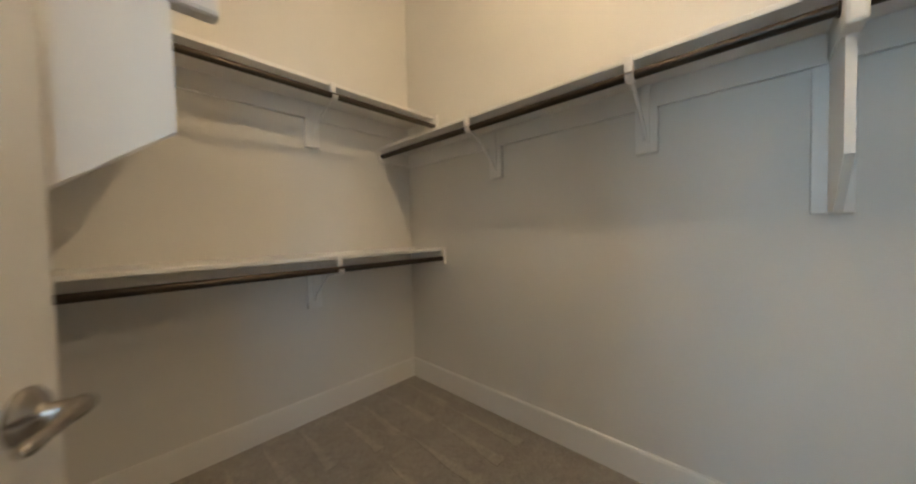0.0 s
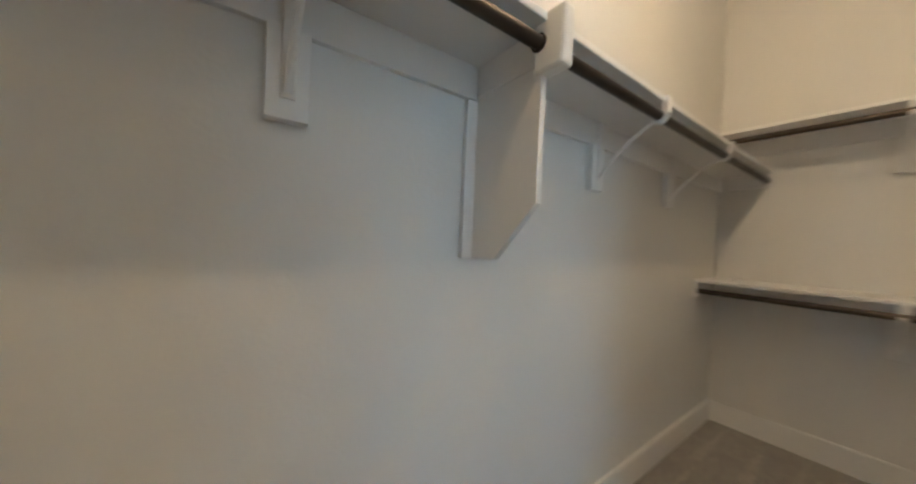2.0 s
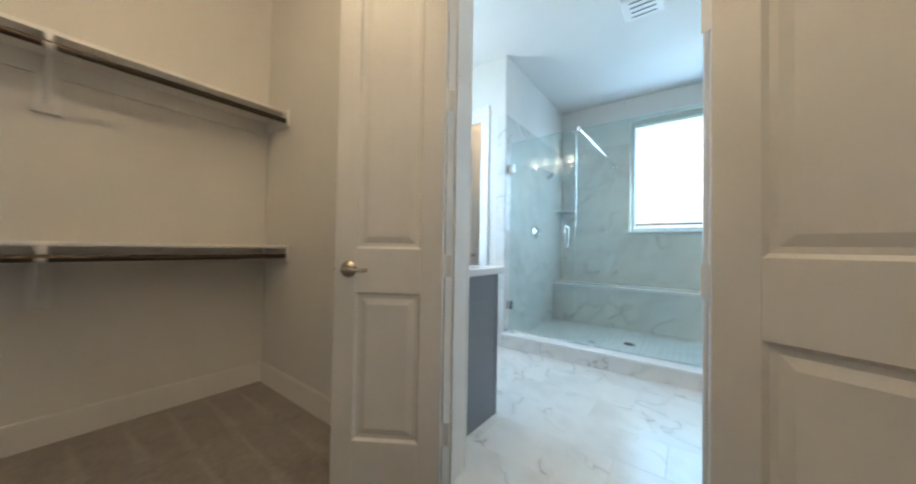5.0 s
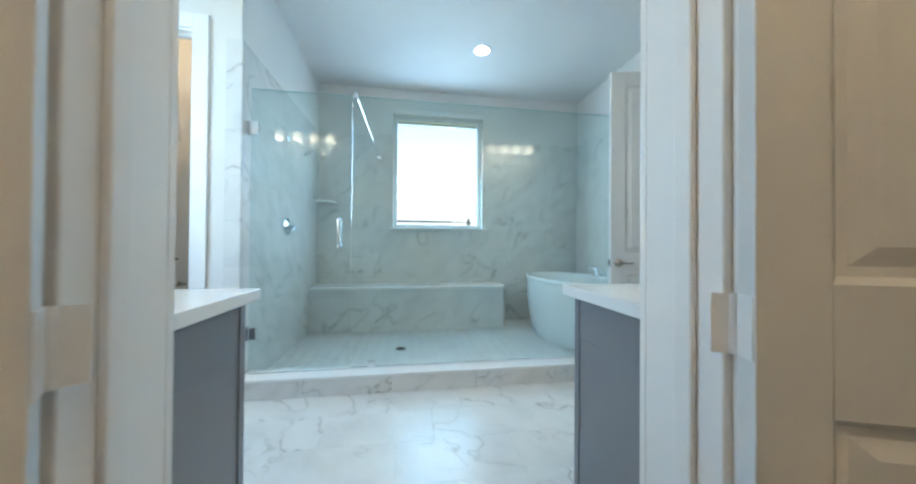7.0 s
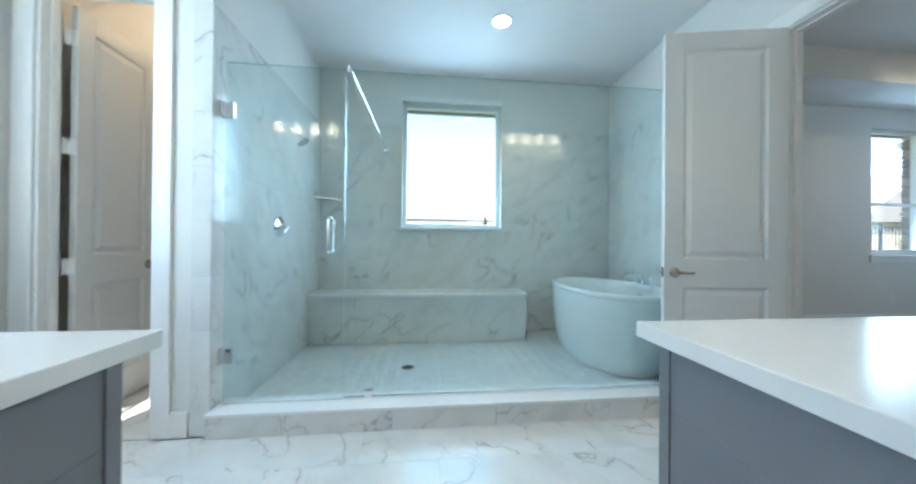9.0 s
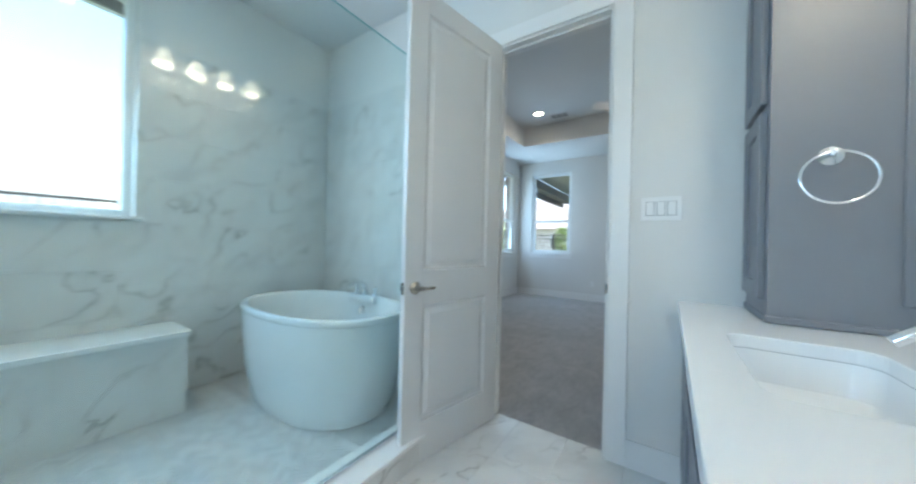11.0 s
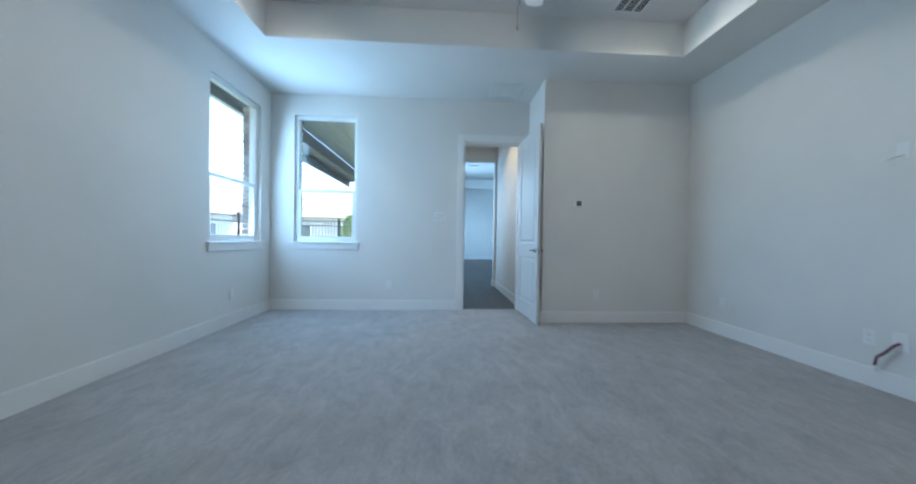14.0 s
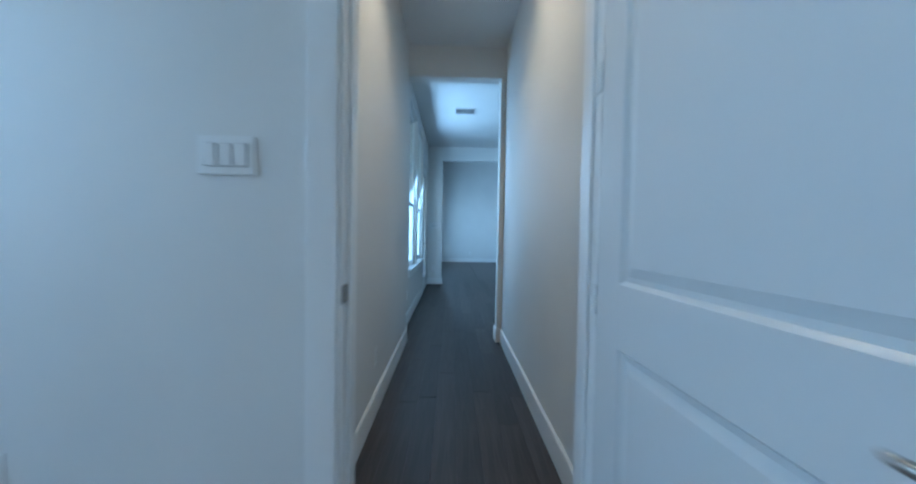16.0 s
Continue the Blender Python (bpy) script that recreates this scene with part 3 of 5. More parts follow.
part("lever_handle", Mesh().tube([(0.36, 0.025, 0.9), (0.36, 0.07, 0.9), (0.27, 0.075, 0.9)], 0.009), NICKEL, pd, "nickel lever", True)
setting("trim_shower_window", Mesh().box(-0.80, 0.389, -3.937, -3.915, 2.728, 2.79, None, 0.003), TRIM, "white painted head trim above the shower window", "trim")

# ---- closet ----
SH = 0.02


def shelf_run(name, axis, z, label, depth, y0, y1, face, side, clips, plate_bottom, ends=True):
    """A shelf on the x = face wall from y0 to y1, with cleat, rod, brackets and end blocks."""
    top = thing(name, label, "closet shelf", None, "closet shelves")
    f = face + side * depth
    r = f + side * (0.008 if axis == "x" else -0.02)

    def bx(m, p, q, a, b, z0, z1, c=0.002):
        return m.box(*((p, q, a, b) if axis == "x" else (a, b, p, q)), z0, z1, None, c)
    part("shelf", bx(Mesh(), face, f, y0, y1, z - SH, z, 0.003), TRIM, top)
    cl = bx(Mesh(), face, face + side * 0.018, y0, y1, z - SH - 0.095, z - SH)
    part("cleat", cl, TRIM, top)
    if ends:
        for a, b in ((y0, y0 + 0.018), (y1 - 0.018, y1)):
            e = bx(Mesh(), face + side * 0.018, f - side * 0.05, a, b, z - SH - 0.08, z - SH)
            bx(e, f - side * 0.06, f + side * 0.032, a, b, z - 0.11, z + 0.002)
            part("end_block", e, TRIM, top)
    rz = z - SH - (0.053 if axis == "x" else 0.042)
    rod = Mesh()
    rod.tube([(r, y0 + 0.012, rz), (r, y1 - 0.012, rz)] if axis == "x" else [(y0 + 0.012, r, rz), (y1 - 0.012, r, rz)], 0.0165, 16)
    part("hanging_rod", rod, ORB, top, "dark bronze hanging rod", True)
    for c in clips:
        b = Mesh()
        bx(b, face + side * 0.0185, face + side * 0.030, c - 0.04, c + 0.04, plate_bottom, z - SH - 0.095)
        bx(b, face, face + side * 0.0185, c - 0.04, c + 0.04, plate_bottom, z - SH - 0.096)
        part("backing_plate", b, TRIM, top)
        k = Mesh()
        bx(k, face + side * 0.030, face + side * 0.036, c - 0.014, c + 0.014, plate_bottom + 0.04, z - SH - 0.004)
        pts = [(face + side * 0.036, plate_bottom + 0.05), (face + side * 0.06, plate_bottom + 0.09), (face + side * 0.6 * depth, z - 0.12), (r - side * 0.02, rz - 0.016)]
        bar = [(p, c, q) if axis == "x" else (c, p, q) for p, q in pts]
        k.tube(bar, 0.0075, 8)
        hook = []
        for i in range(9):
            a = radians(-200 + 25 * i) if side > 0 else radians(20 - 25 * i)
            hook.append((r + 0.021 * math.cos(a), rz + 0.021 * math.sin(a)))
        for dx in (-0.009, 0.0, 0.009):
            k.tube([(p, c + dx, q) if axis == "x" else (c + dx, p, q) for p, q in hook], 0.0062, 6)
        bx(k, f - side * 0.012, f + side * 0.012, c - 0.014, c + 0.014, z - 0.058, z - 0.002)
        part("bracket", k, TRIM, top, "white metal shelf and rod bracket", True)
    return top


LBL = "white painted closet shelf with a dark bronze rod"
shelf_run("closet_shelf", "x", 1.003, LBL, 0.35, -0.242, 1.536, 2.288, -1, [0.765], 0.674)
shelf_run("closet_shelf", "x", 1.933, LBL, 0.305, -0.242, 1.536, 2.288, -1, [0.765], 1.63)
shelf_run("closet_shelf", "x", 1.001, LBL, 0.35, -0.242, 1.536, -2.012, 1, [0.785], 0.674)
shelf_run("closet_shelf", "x", 1.912, LBL, 0.305, -0.242, 1.536, -2.012, 1, [0.805], 1.63)
ND, NZ = 0.268, 1.713
NS = shelf_run("closet_shelf", "y", NZ, "long white painted closet shelf with a bronze rod", ND, -2.011, 2.287, 1.536, -1, [-1.178, -0.411, 0.703, 1.42], 1.415, False)
for xe, s in ((-2.012, 1), (2.288, -1)):
    part("end_block", Mesh().box(xe, xe + s * 0.018, 1.26, 1.53, 1.61, NZ - 0.02, None, 0.002), TRIM, NS)


def divider(m, knee, block, nz, rod):
    """An angled support panel on the wall at local y = 0, reaching out to -y; knee: its depth, block: that of the rod block."""
    dv = thing("closet_divider", "white angled shelf support panel fixed to the wall", "shelf support", m, "shelf supports")
    part("panel", Mesh().prism([(-0.019, 1.143), (-knee * 0.45, 1.143), (-knee, 1.285), (-knee, nz - 0.021), (-0.019, nz - 0.021)], -0.0095, 0.0095), TRIM, dv)
    part("wall_board", Mesh().box(-0.045, 0.045, -0.019, -0.0005, 1.14, nz - 0.117, None, 0.003), TRIM, dv)
    part("rod_block", Mesh().box(-0.019, 0.019, -block, -knee + 0.02, nz - 0.132, nz + 0.003, None, 0.008).box(-0.014, 0.014, -knee + 0.02, -0.019, nz - 0.11, nz - 0.021, None, 0.002), TRIM, dv)
    for s in (-1, 1):
        part("rod_socket", Mesh().tube([(s * 0.019, -rod, nz - 0.062), (s * 0.024, -rod, nz - 0.062)], 0.021, 16), ORB, dv, "dark bronze rod socket", True)


divider(pose(0.086, 1.536, 0), 0.25, 0.315, NZ, ND - 0.02)
divider(pose(-0.785, -0.242, 0, 0, 0, 180), 0.335, 0.40, 1.625, 0.325)
# brushed vacuum tracks in the carpet pile
tracks = Mesh()
for far, near in ((2.2, 1.72), (1.6, 1.05), (-1.93, -1.5), (-1.38, -0.95)):
    for i in range(9):
        y = -0.08 + i * 0.185 + random.uniform(-0.02, 0.02)
        p0, p1 = far + random.uniform(-0.04, 0.04), near + random.uniform(-0.05, 0.05)
        w, lean = random.uniform(0.025, 0.045), random.uniform(-0.02, 0.02)
        n_ = 14
        for s_ in range(n_):
            # ragged tufts, from a point near the wall to a wide end
            quad = []
            for u, sg in ((s_, -1), (s_, 1), (s_ + 1, 1), (s_ + 1, -1)):
                k = u / n_
                quad.append((p0 + (p1 - p0) * k, y + lean * k + sg * (0.003 + w * k * random.uniform(0.55, 1.05))))
            tracks.add([(p, q, z) for z in (0.003, -0.002) for p, q in quad], [(0, 1, 2, 3), (0, 4, 5, 1), (1, 5, 6, 2), (2, 6, 7, 3), (3, 7, 4, 0)])
part("brushed_track", tracks, STRIPE, bpy.data.objects["floor_closet"], "lighter vacuum tracks brushed into the pile")["kind"] = "stuff"
SS = shelf_run("closet_shelf", "y", 1.625, "white painted closet shelf with a bronze rod behind the door", 0.345, -2.011, -0.795, -0.242, 1, [-1.4], 1.31, False)


# ---- small wall plates ----
def outlet(m, label="white duplex wall outlet"):
    o = thing("wall_outlet", label, "outlet", m, "wall outlets")
    part("plate", Mesh().box(-0.035, 0.035, -0.006, 0, -0.057, 0.057, None, 0.003), PLASTIC, o)
    for z in (-0.02, 0.02):
        part("socket", Mesh().box(-0.017, 0.017, -0.008, -0.005, z - 0.014, z + 0.014, None, 0.002), PLASTIC, o)
        part("slot", Mesh().box(-0.008, -0.006, -0.0086, -0.007, z - 0.004, z + 0.006).box(0.006, 0.008, -0.0086, -0.007, z - 0.004, z + 0.006), SLOT_SHADE, o)
    return o


def switch(m, gangs=3):
    w = 0.035 + 0.023 * (gangs - 1)
    o = thing("light_switch", "white three-gang rocker light switch plate", "light switch", m)
    part("plate", Mesh().box(-w - 0.006, w + 0.006, -0.006, 0, -0.06, 0.06, None, 0.003), PLASTIC, o)
    for i in range(gangs):
        x = (i - (gangs - 1) / 2) * 0.046
        # Grey border paints the shaded gap round the rocker.
        part("gap", Mesh().box(x - 0.019, x + 0.019, -0.0066, -0.005, -0.0355, 0.0355), RECESS_SHADE, o)
        part("rocker", Mesh().prism([(-0.005, -0.033), (-0.008, -0.033), (-0.013, 0.033), (-0.005, 0.033)], x - 0.0165, x + 0.0165), PLASTIC, o)
    return o


# plates face local -y: rz 0 faces -y, 90 faces +x, 180 faces +y, 270 faces -x
for x, y, rz, z in ((-6.617, 0.35, 90, 0.36), (-7.3, -2.373, 90, 0.363), (-6.095, 1.551, 0, 0.355), (-4.481, 1.551, 0, 0.357), (-4.886, 1.551, 0, 0.357), (-6.492, -4.042, 180, 0.36),
                    (-8.25, -1.42, 180, 0.36), (-10.2, -1.50, 180, 0.36), (-19.0, -0.2, 90, 0.36), (-13.30, -1.36, 90, 0.36)):
    outlet(pose(x, y, z, 0, 0, rz))
switch(pose(-2.162, -1.08, 1.34, 0, 0, 90))
switch(pose(-7.3, -1.65, 1.356, 0, 0, 90))
switch(pose(-13.30, -1.36, 1.3, 0, 0, 90))
setting("strike_plate", Mesh().box(-2.235, -2.165, -1.3255, -1.3225, 0.885, 0.945, None, 0.001).tube([(-2.163, -1.3225, 0.89), (-2.158, -1.322, 0.915), (-2.163, -1.3225, 0.94)], 0.006), NICKEL, "brushed nickel strike plate in the door jamb", "strike plate")
setting("strike_plate", Mesh().box(-7.36, -7.298, -1.297, -1.294, 0.90, 0.96, None, 0.001), NICKEL, "brushed nickel strike plate in the door jamb", "strike plate")
th = thing("thermostat", "white square wall thermostat with a dark screen", "thermostat", pose(-6.617, 0.085, 1.5, 0, 0, 90))
part("body", Mesh().box(-0.055, 0.055, -0.022, 0, -0.045, 0.045, None, 0.006), PLASTIC, th)
part("screen", Mesh().box(-0.018, 0.046, -0.024, -0.021, -0.025, 0.036, None, 0.001), SCREEN, th)
tvp = thing("cable_plate", "white recessed wall plate with a short loose cable", "wall plate", pose(-4.74, 1.551, 1.69))
part("plate", Mesh().box(-0.035, 0.035, -0.006, 0, -0.06, 0.06, None, 0.003), PLASTIC, tvp)
part("cable", Mesh().tube([(0, -0.005, -0.03), (-0.01, -0.05, -0.04), (-0.05, -0.075, -0.06), (-0.07, -0.06, -0.05)], 0.007, 8), PLASTIC, tvp, "grey coiled cable end", True)
cb = thing("cable_plate", "white wall plate with a maroon loose cable hanging out", "wall plate", pose(-4.73, 1.551, 0.37))
part("plate", Mesh().box(-0.04, 0.04, -0.006, 0, -0.06, 0.06, None, 0.003), PLASTIC, cb)
part("cable", Mesh().tube([(0, -0.004, -0.01), (-0.01, -0.035, -0.03), (-0.04, -0.06, -0.09), (-0.08, -0.055, -0.13), (-0.095, -0.05, -0.20)], 0.009, 8), CABLE, cb, "maroon jacketed cable", True)
part("connector", Mesh().box(-0.105, -0.085, -0.06, -0.04, -0.235, -0.195, None, 0.003), PLASTIC, cb)


def vent(m, w, d, slats, label, split=0, hw=0.006, tilt=35):
    v = thing("ceiling_vent", label, "vent", m)
    a, b = w / 2, d / 2
    part("frame", Mesh().box(-a, a, -b, -b + 0.022, -0.008, 0, None, 0.002).box(-a, a, b - 0.022, b, -0.008, 0, None, 0.002).box(-a, -a + 0.022, -b + 0.022, b - 0.022, -0.008, 0).box(a - 0.022, a, -b + 0.022, b - 0.022, -0.008, 0), PLASTIC, v)
    # A grey sheet paints the shade of the open duct.
    part("backing", Mesh().box(-a + 0.02, a - 0.02, -b + 0.02, b - 0.02, -0.002, -0.0005), RECESS_SHADE, v, "grey sheet behind the slats for the shade in the duct")
    for i in range(slats):
        y = -b + 0.022 + (d - 0.044) * (i + 0.5) / slats
        part("slat", Mesh().box(-a + 0.02, a - 0.02, -hw, hw, -0.0008, 0.0008, pose(0, y, -0.005, tilt, 0, 0)), PLASTIC, v)
    for i in range(split):
        x = -a + w * (i + 1) / (split + 1)
        part("bar", Mesh().box(x - 0.008, x + 0.008, -b + 0.02, b - 0.02, -0.0095, -0.0012), PLASTIC, v)
    return v


vent(pose(-6.95, -0.79, H, 0, 0, 90), 0.42, 0.36, 14, "white slatted ceiling register above the bedroom door", 2, 0.0085, -35)
vent(pose(-5.75, -2.665, TZ, 0, 0, 90), 0.32, 0.22, 8, "white slatted ceiling register in the tray", 2)
vent(pose(-5.80, 0.25, TZ, 0, 0, 90), 0.32, 0.22, 8, "white slatted ceiling register in the tray", 2)
vent(pose(-8.67, -0.90, H, 0, 0, 90), 0.76, 0.52, 18, "large white return-air grille in the hall ceiling", 5)
vent(pose(-11.25, -0.78, H, 0, 0, 90), 0.34, 0.24, 8, "white slatted ceiling register", 0)
sd = thing("ceiling_sensor", "small white flush ceiling plate", "sensor", pose(-6.766, -3.559, H))
part("plate", Mesh().box(-0.05, 0.05, -0.012, 0.012, -0.004, 0, None, 0.001), PLASTIC, sd)


def can(m, label="round white recessed ceiling light, lit"):
    c = thing("recessed_light", label, "ceiling light", m, "recessed lights")
    part("trim_ring", Mesh().lathe([(0.072, -0.004), (0.078, -0.009), (0.098, -0.006), (0.10, 0.0)], (0, 0, 0), 28), PLASTIC, c, "", True)
    part("lens", Mesh().lathe([(0.074, -0.0045), (0.0, -0.0045)], (0, 0, 0), 28), CANLENS, c, "lit warm lens")
    return c


can(pose(-0.552, -2.957, H))
for cx in (-5.49, -3.46):
    for cy in (-2.953, 0.49):
        can(pose(cx, cy, TZ))
can(pose(-7.95, -0.92, H))
for bx_ in (-0.51, 0.68):
    fm = thing("flush_light", "round white flush-mounted closet ceiling light, lit", "ceiling light", pose(bx_, 0.72, CH), "closet lights")
    part("base", Mesh().lathe([(0.12, 0.0), (0.12, -0.018), (0.05, -0.028), (0.045, -0.09), (0.0, -0.092)], (0, 0, 0), 28), PLASTIC, fm, "", True)
    part("lens", Mesh().lathe([(0.042, -0.092), (0.05, -0.105), (0.03, -0.12), (0.0, -0.124)], (0, 0, 0), 20), CANLENS, fm, "lit warm lens", True)
ef = thing("exhaust_fan", "white square bathroom ceiling exhaust fan grille", "vent", pose(0.05, -2.15, H))
part("cover", Mesh().box(-0.15, 0.15, -0.14, 0.14, -0.03, 0, None, 0.02), PLASTIC, ef)
for i in range(4):
    part("slot", Mesh().box(-0.09, 0.09, -0.1 + i * 0.06, -0.085 + i * 0.06, -0.0315, -0.029), SLOT_SHADE, ef)

# ---- bathroom: vanities ----
def vanity(x0, x1, yf, label):
    """A base cabinet from its open end x0 to the wall end x1 (either order), fronts towards -y."""
    v = thing("vanity_cabinet", label, "vanity", None, "vanities")
    s = 1 if x1 > x0 else -1
    yb, zt = -0.402, 0.849
    body = Mesh().box(x0, x1, yf, yb, 0.10, 0.70, None, 0.002)
    body.box(x0, x1, yf, yf + 0.02, 0.70, zt).box(x0, x1, yb - 0.02, yb, 0.70, zt).box(x0, x0 + s * 0.018, yf + 0.02, yb - 0.02, 0.70, zt).box(x1, x1 - s * 0.018, yf + 0.02, yb - 0.02, 0.70, zt)
    body.box(x0, x1, yf + 0.07, yb, 0.0, 0.10)
    body.box(x0, x0 + s * 0.018, yf, yf + 0.07, 0, 0.1)
    part("body", body, GREY, v)
    part("edge_strip", Mesh().box(x0 - s * 0.004, x0, yf + 0.0, yf + 0.03, 0.0, zt), GREY, v)

    def front(a, b, z0, z1, shaker):
        lo, hi = min(a, b), max(a, b)
        if not shaker:
            part("drawer_front", Mesh().box(lo, hi, yf - 0.019, yf, z0, z1, None, 0.004), GREY, v)
            return
        d = Mesh()
        w = 0.06
        d.box(lo, lo + w, yf - 0.019, yf, z0, z1, None, 0.002).box(hi - w, hi, yf - 0.019, yf, z0, z1, None, 0.002)
        d.box(lo + w, hi - w, yf - 0.019, yf, z0, z0 + w, None, 0.002).box(lo + w, hi - w, yf - 0.019, yf, z1 - w, z1, None, 0.002)
        d.box(lo + w, hi - w, yf - 0.009, yf, z0 + w, z1 - w)
        part("cabinet_door", d, GREY, v)
    e = x1 - s * 0.025
    c = x1 - s * 0.37
    for z0, z1 in ((0.663, 0.812), (0.461, 0.638), (0.285, 0.436), (0.115, 0.26)):
        front(e, c, z0, z1, False)
    d0 = c - s * 0.03
    d1 = x0 + s * 0.03 + s * 0.30
    front(d0, d1, 0.663, 0.812, False)
    mid = (d0 + d1) / 2
    front(d0, mid + s * 0.004, 0.115, 0.62, True)
    front(mid - s * 0.004, d1, 0.115, 0.62, True)
    for z0, z1 in ((0.663, 0.812), (0.461, 0.638), (0.285, 0.436), (0.115, 0.26)):
        front(d1 - s * 0.03, x0 + s * 0.03, z0, z1, False)
    return v


def countertop(x0, x1, sx):
    """A slab with an undermount basin cut at sx."""
    t = thing("countertop", "white quartz vanity countertop with backsplash", "countertop")
    a, b = min(x0, x1), max(x0, x1)
    y0, y1, z0, z1 = -1.003, -0.402, 0.851, 0.89
    p0, p1, q0, q1, r = sx - 0.25, sx + 0.25, -0.897, -0.60, 0.05
    hole = []
    for cx, cy, st in ((p1 - r, q1 - r, 0), (p0 + r, q1 - r, 90), (p0 + r, q0 + r, 180), (p1 - r, q0 + r, 270)):
        hole += [(cx + r * math.cos(radians(st + k * 18)), cy + r * math.sin(radians(st + k * 18))) for k in range(6)]
    outer = []
    for cx, cy, st in ((b, y1, 0), (a, y1, 90), (a, y0, 180), (b, y0, 270)):
        outer += [(cx, cy)] * 6
    n_ = len(hole)
    m = Mesh()
    v = [(x, y, z) for z in (z1, z0) for ring in (outer, hole) for x, y in ring]
    f = []
    for i in range(n_):
        j = (i + 1) % n_
        top_q = (i, j, n_ + j, n_ + i) if outer[i] != outer[j] else (i, n_ + j, n_ + i)
        f.append(top_q)
        f.append(tuple(2 * n_ + k for k in reversed(top_q)))
        f.append((n_ + i, n_ + j, 3 * n_ + j, 3 * n_ + i))
        if outer[i] != outer[j]:
            f.append((i, 2 * n_ + i, 2 * n_ + j, j))
    m.add(v, f)
    slab = part("slab", m, QUARTZ, t)
    bev = slab.modifiers.new("edge", "BEVEL")
    bev.width, bev.segments, bev.limit_method, bev.angle_limit = 0.003, 2, "ANGLE", radians(50)
    part("backsplash", Mesh().box(a, b, -0.422, -0.402, 0.891, 0.985, None, 0.002), QUARTZ, t)
    s = thing("bathroom_sink", "white rectangular undermount ceramic sink", "sink")
    bw = Mesh()
    rings = []
    for k, z in ((1.01, 0.850), (0.985, 0.81), (0.93, 0.765), (0.8, 0.745), (0.15, 0.738)):
        rings.append([(sx + (x - sx) * k, -0.748 + (y + 0.748) * k, z) for x, y in hole])
    bw.add([p for ring in rings for p in ring], [(i * n_ + j, i * n_ + (j + 1) % n_, (i + 1) * n_ + (j + 1) % n_, (i + 1) * n_ + j) for i in range(4) for j in range(n_)] + [tuple(4 * n_ + j for j in range(n_))])
    part("basin", bw, CERAMIC, s, "", True)
    part("drain", Mesh().lathe([(0.022, 0.7385), (0.024, 0.741), (0.0, 0.742)], (sx, -0.748, 0), 16), CHROME, s, "chrome drain", True)
    fc = thing("sink_faucet", "chrome widespread basin faucet with two levers", "faucet")
    y = -0.51
    part("spout", Mesh().tube([(sx, y, 0.89), (sx, y, 0.93), (sx, y - 0.02, 0.975), (sx, y - 0.08, 1.0), (sx, y - 0.13, 0.99), (sx, y - 0.16, 0.965)], [0.026, 0.018, 0.016, 0.015, 0.013, 0.012], 14), CHROME, fc, "", True)
    for d in (-0.1, 0.1):
        part("tap_handle", Mesh().lathe([(0.025, 0.89), (0.022, 0.90), (0.012, 0.915), (0.014, 0.94), (0.008, 0.95)], (sx + d, y, 0), 16).tube([(sx + d, y, 0.945), (sx + d * 1.55, y - 0.01, 0.952)], [0.007, 0.005], 8), CHROME, fc, "", True)


vanity(-0.474, -2.160, -0.962, "grey painted vanity cabinet with flat drawers and shaker doors")
countertop(-0.439, -2.160, -1.30)
vanity(0.685, 2.286, -0.925, "grey painted vanity cabinet with a plain end panel")
countertop(0.671, 2.286, 1.48)
tw = thing("linen_tower", "tall grey painted cabinet standing on the countertop", "cabinet")
part("body", Mesh().box(-2.159, -1.806, -0.757, -0.424, 0.892, 2.45, None, 0.002), GREY, tw)
part("base_trim", Mesh().box(-2.159, -1.797, -0.765, -0.424, 0.8925, 0.915, None, 0.004), GREY, tw)
part("corner_trim", Mesh().box(-1.806, -1.794, -0.466, -0.424, 0.986, 2.45, None, 0.003), GREY, tw)
part("crown", Mesh().box(-2.159, -1.785, -0.78, -0.403, 2.45, 2.52, None, 0.01), GREY, tw)
for z0, z1 in ((0.967, 1.64), (1.67, 2.40)):
    d = Mesh()
    lo, hi, w, yf = -2.128, -1.842, 0.062, -0.757
    d.box(lo, lo + w, yf - 0.019, yf, z0, z1, None, 0.002).box(hi - w, hi, yf - 0.019, yf, z0, z1, None, 0.002)
    d.box(lo + w, hi - w, yf - 0.019, yf, z0, z0 + w, None, 0.002).box(lo + w, hi - w, yf - 0.019, yf, z1 - w, z1, None, 0.002)
    d.box(lo + w, hi - w, yf - 0.009, yf, z0 + w, z1 - w)
    part("cabinet_door", d, GREY, tw)
tr = thing("towel_ring", "chrome towel ring on the grey cabinet side", "towel ring", pose(-1.806, -0.615, 1.452))
part("mount", Mesh().lathe([(0.03, 0), (0.03, 0.006), (0.02, 0.012), (0.011, 0.018), (0.010, 0.05), (0.013, 0.056), (0.0, 0.06)], (0, 0, 0), 20, pose(0, 0, 0, 0, 90, 0)), CHROME, tr, "", True)
part("ring", Mesh().tube([(0.052 + 0.02 * math.sin(a / 2) ** 2, 0.082 * math.sin(a), -0.078 + 0.082 * math.cos(a)) for a in [2 * math.pi * i / 36 for i in range(37)]], 0.0045, 10), CHROME, tr, "", True)


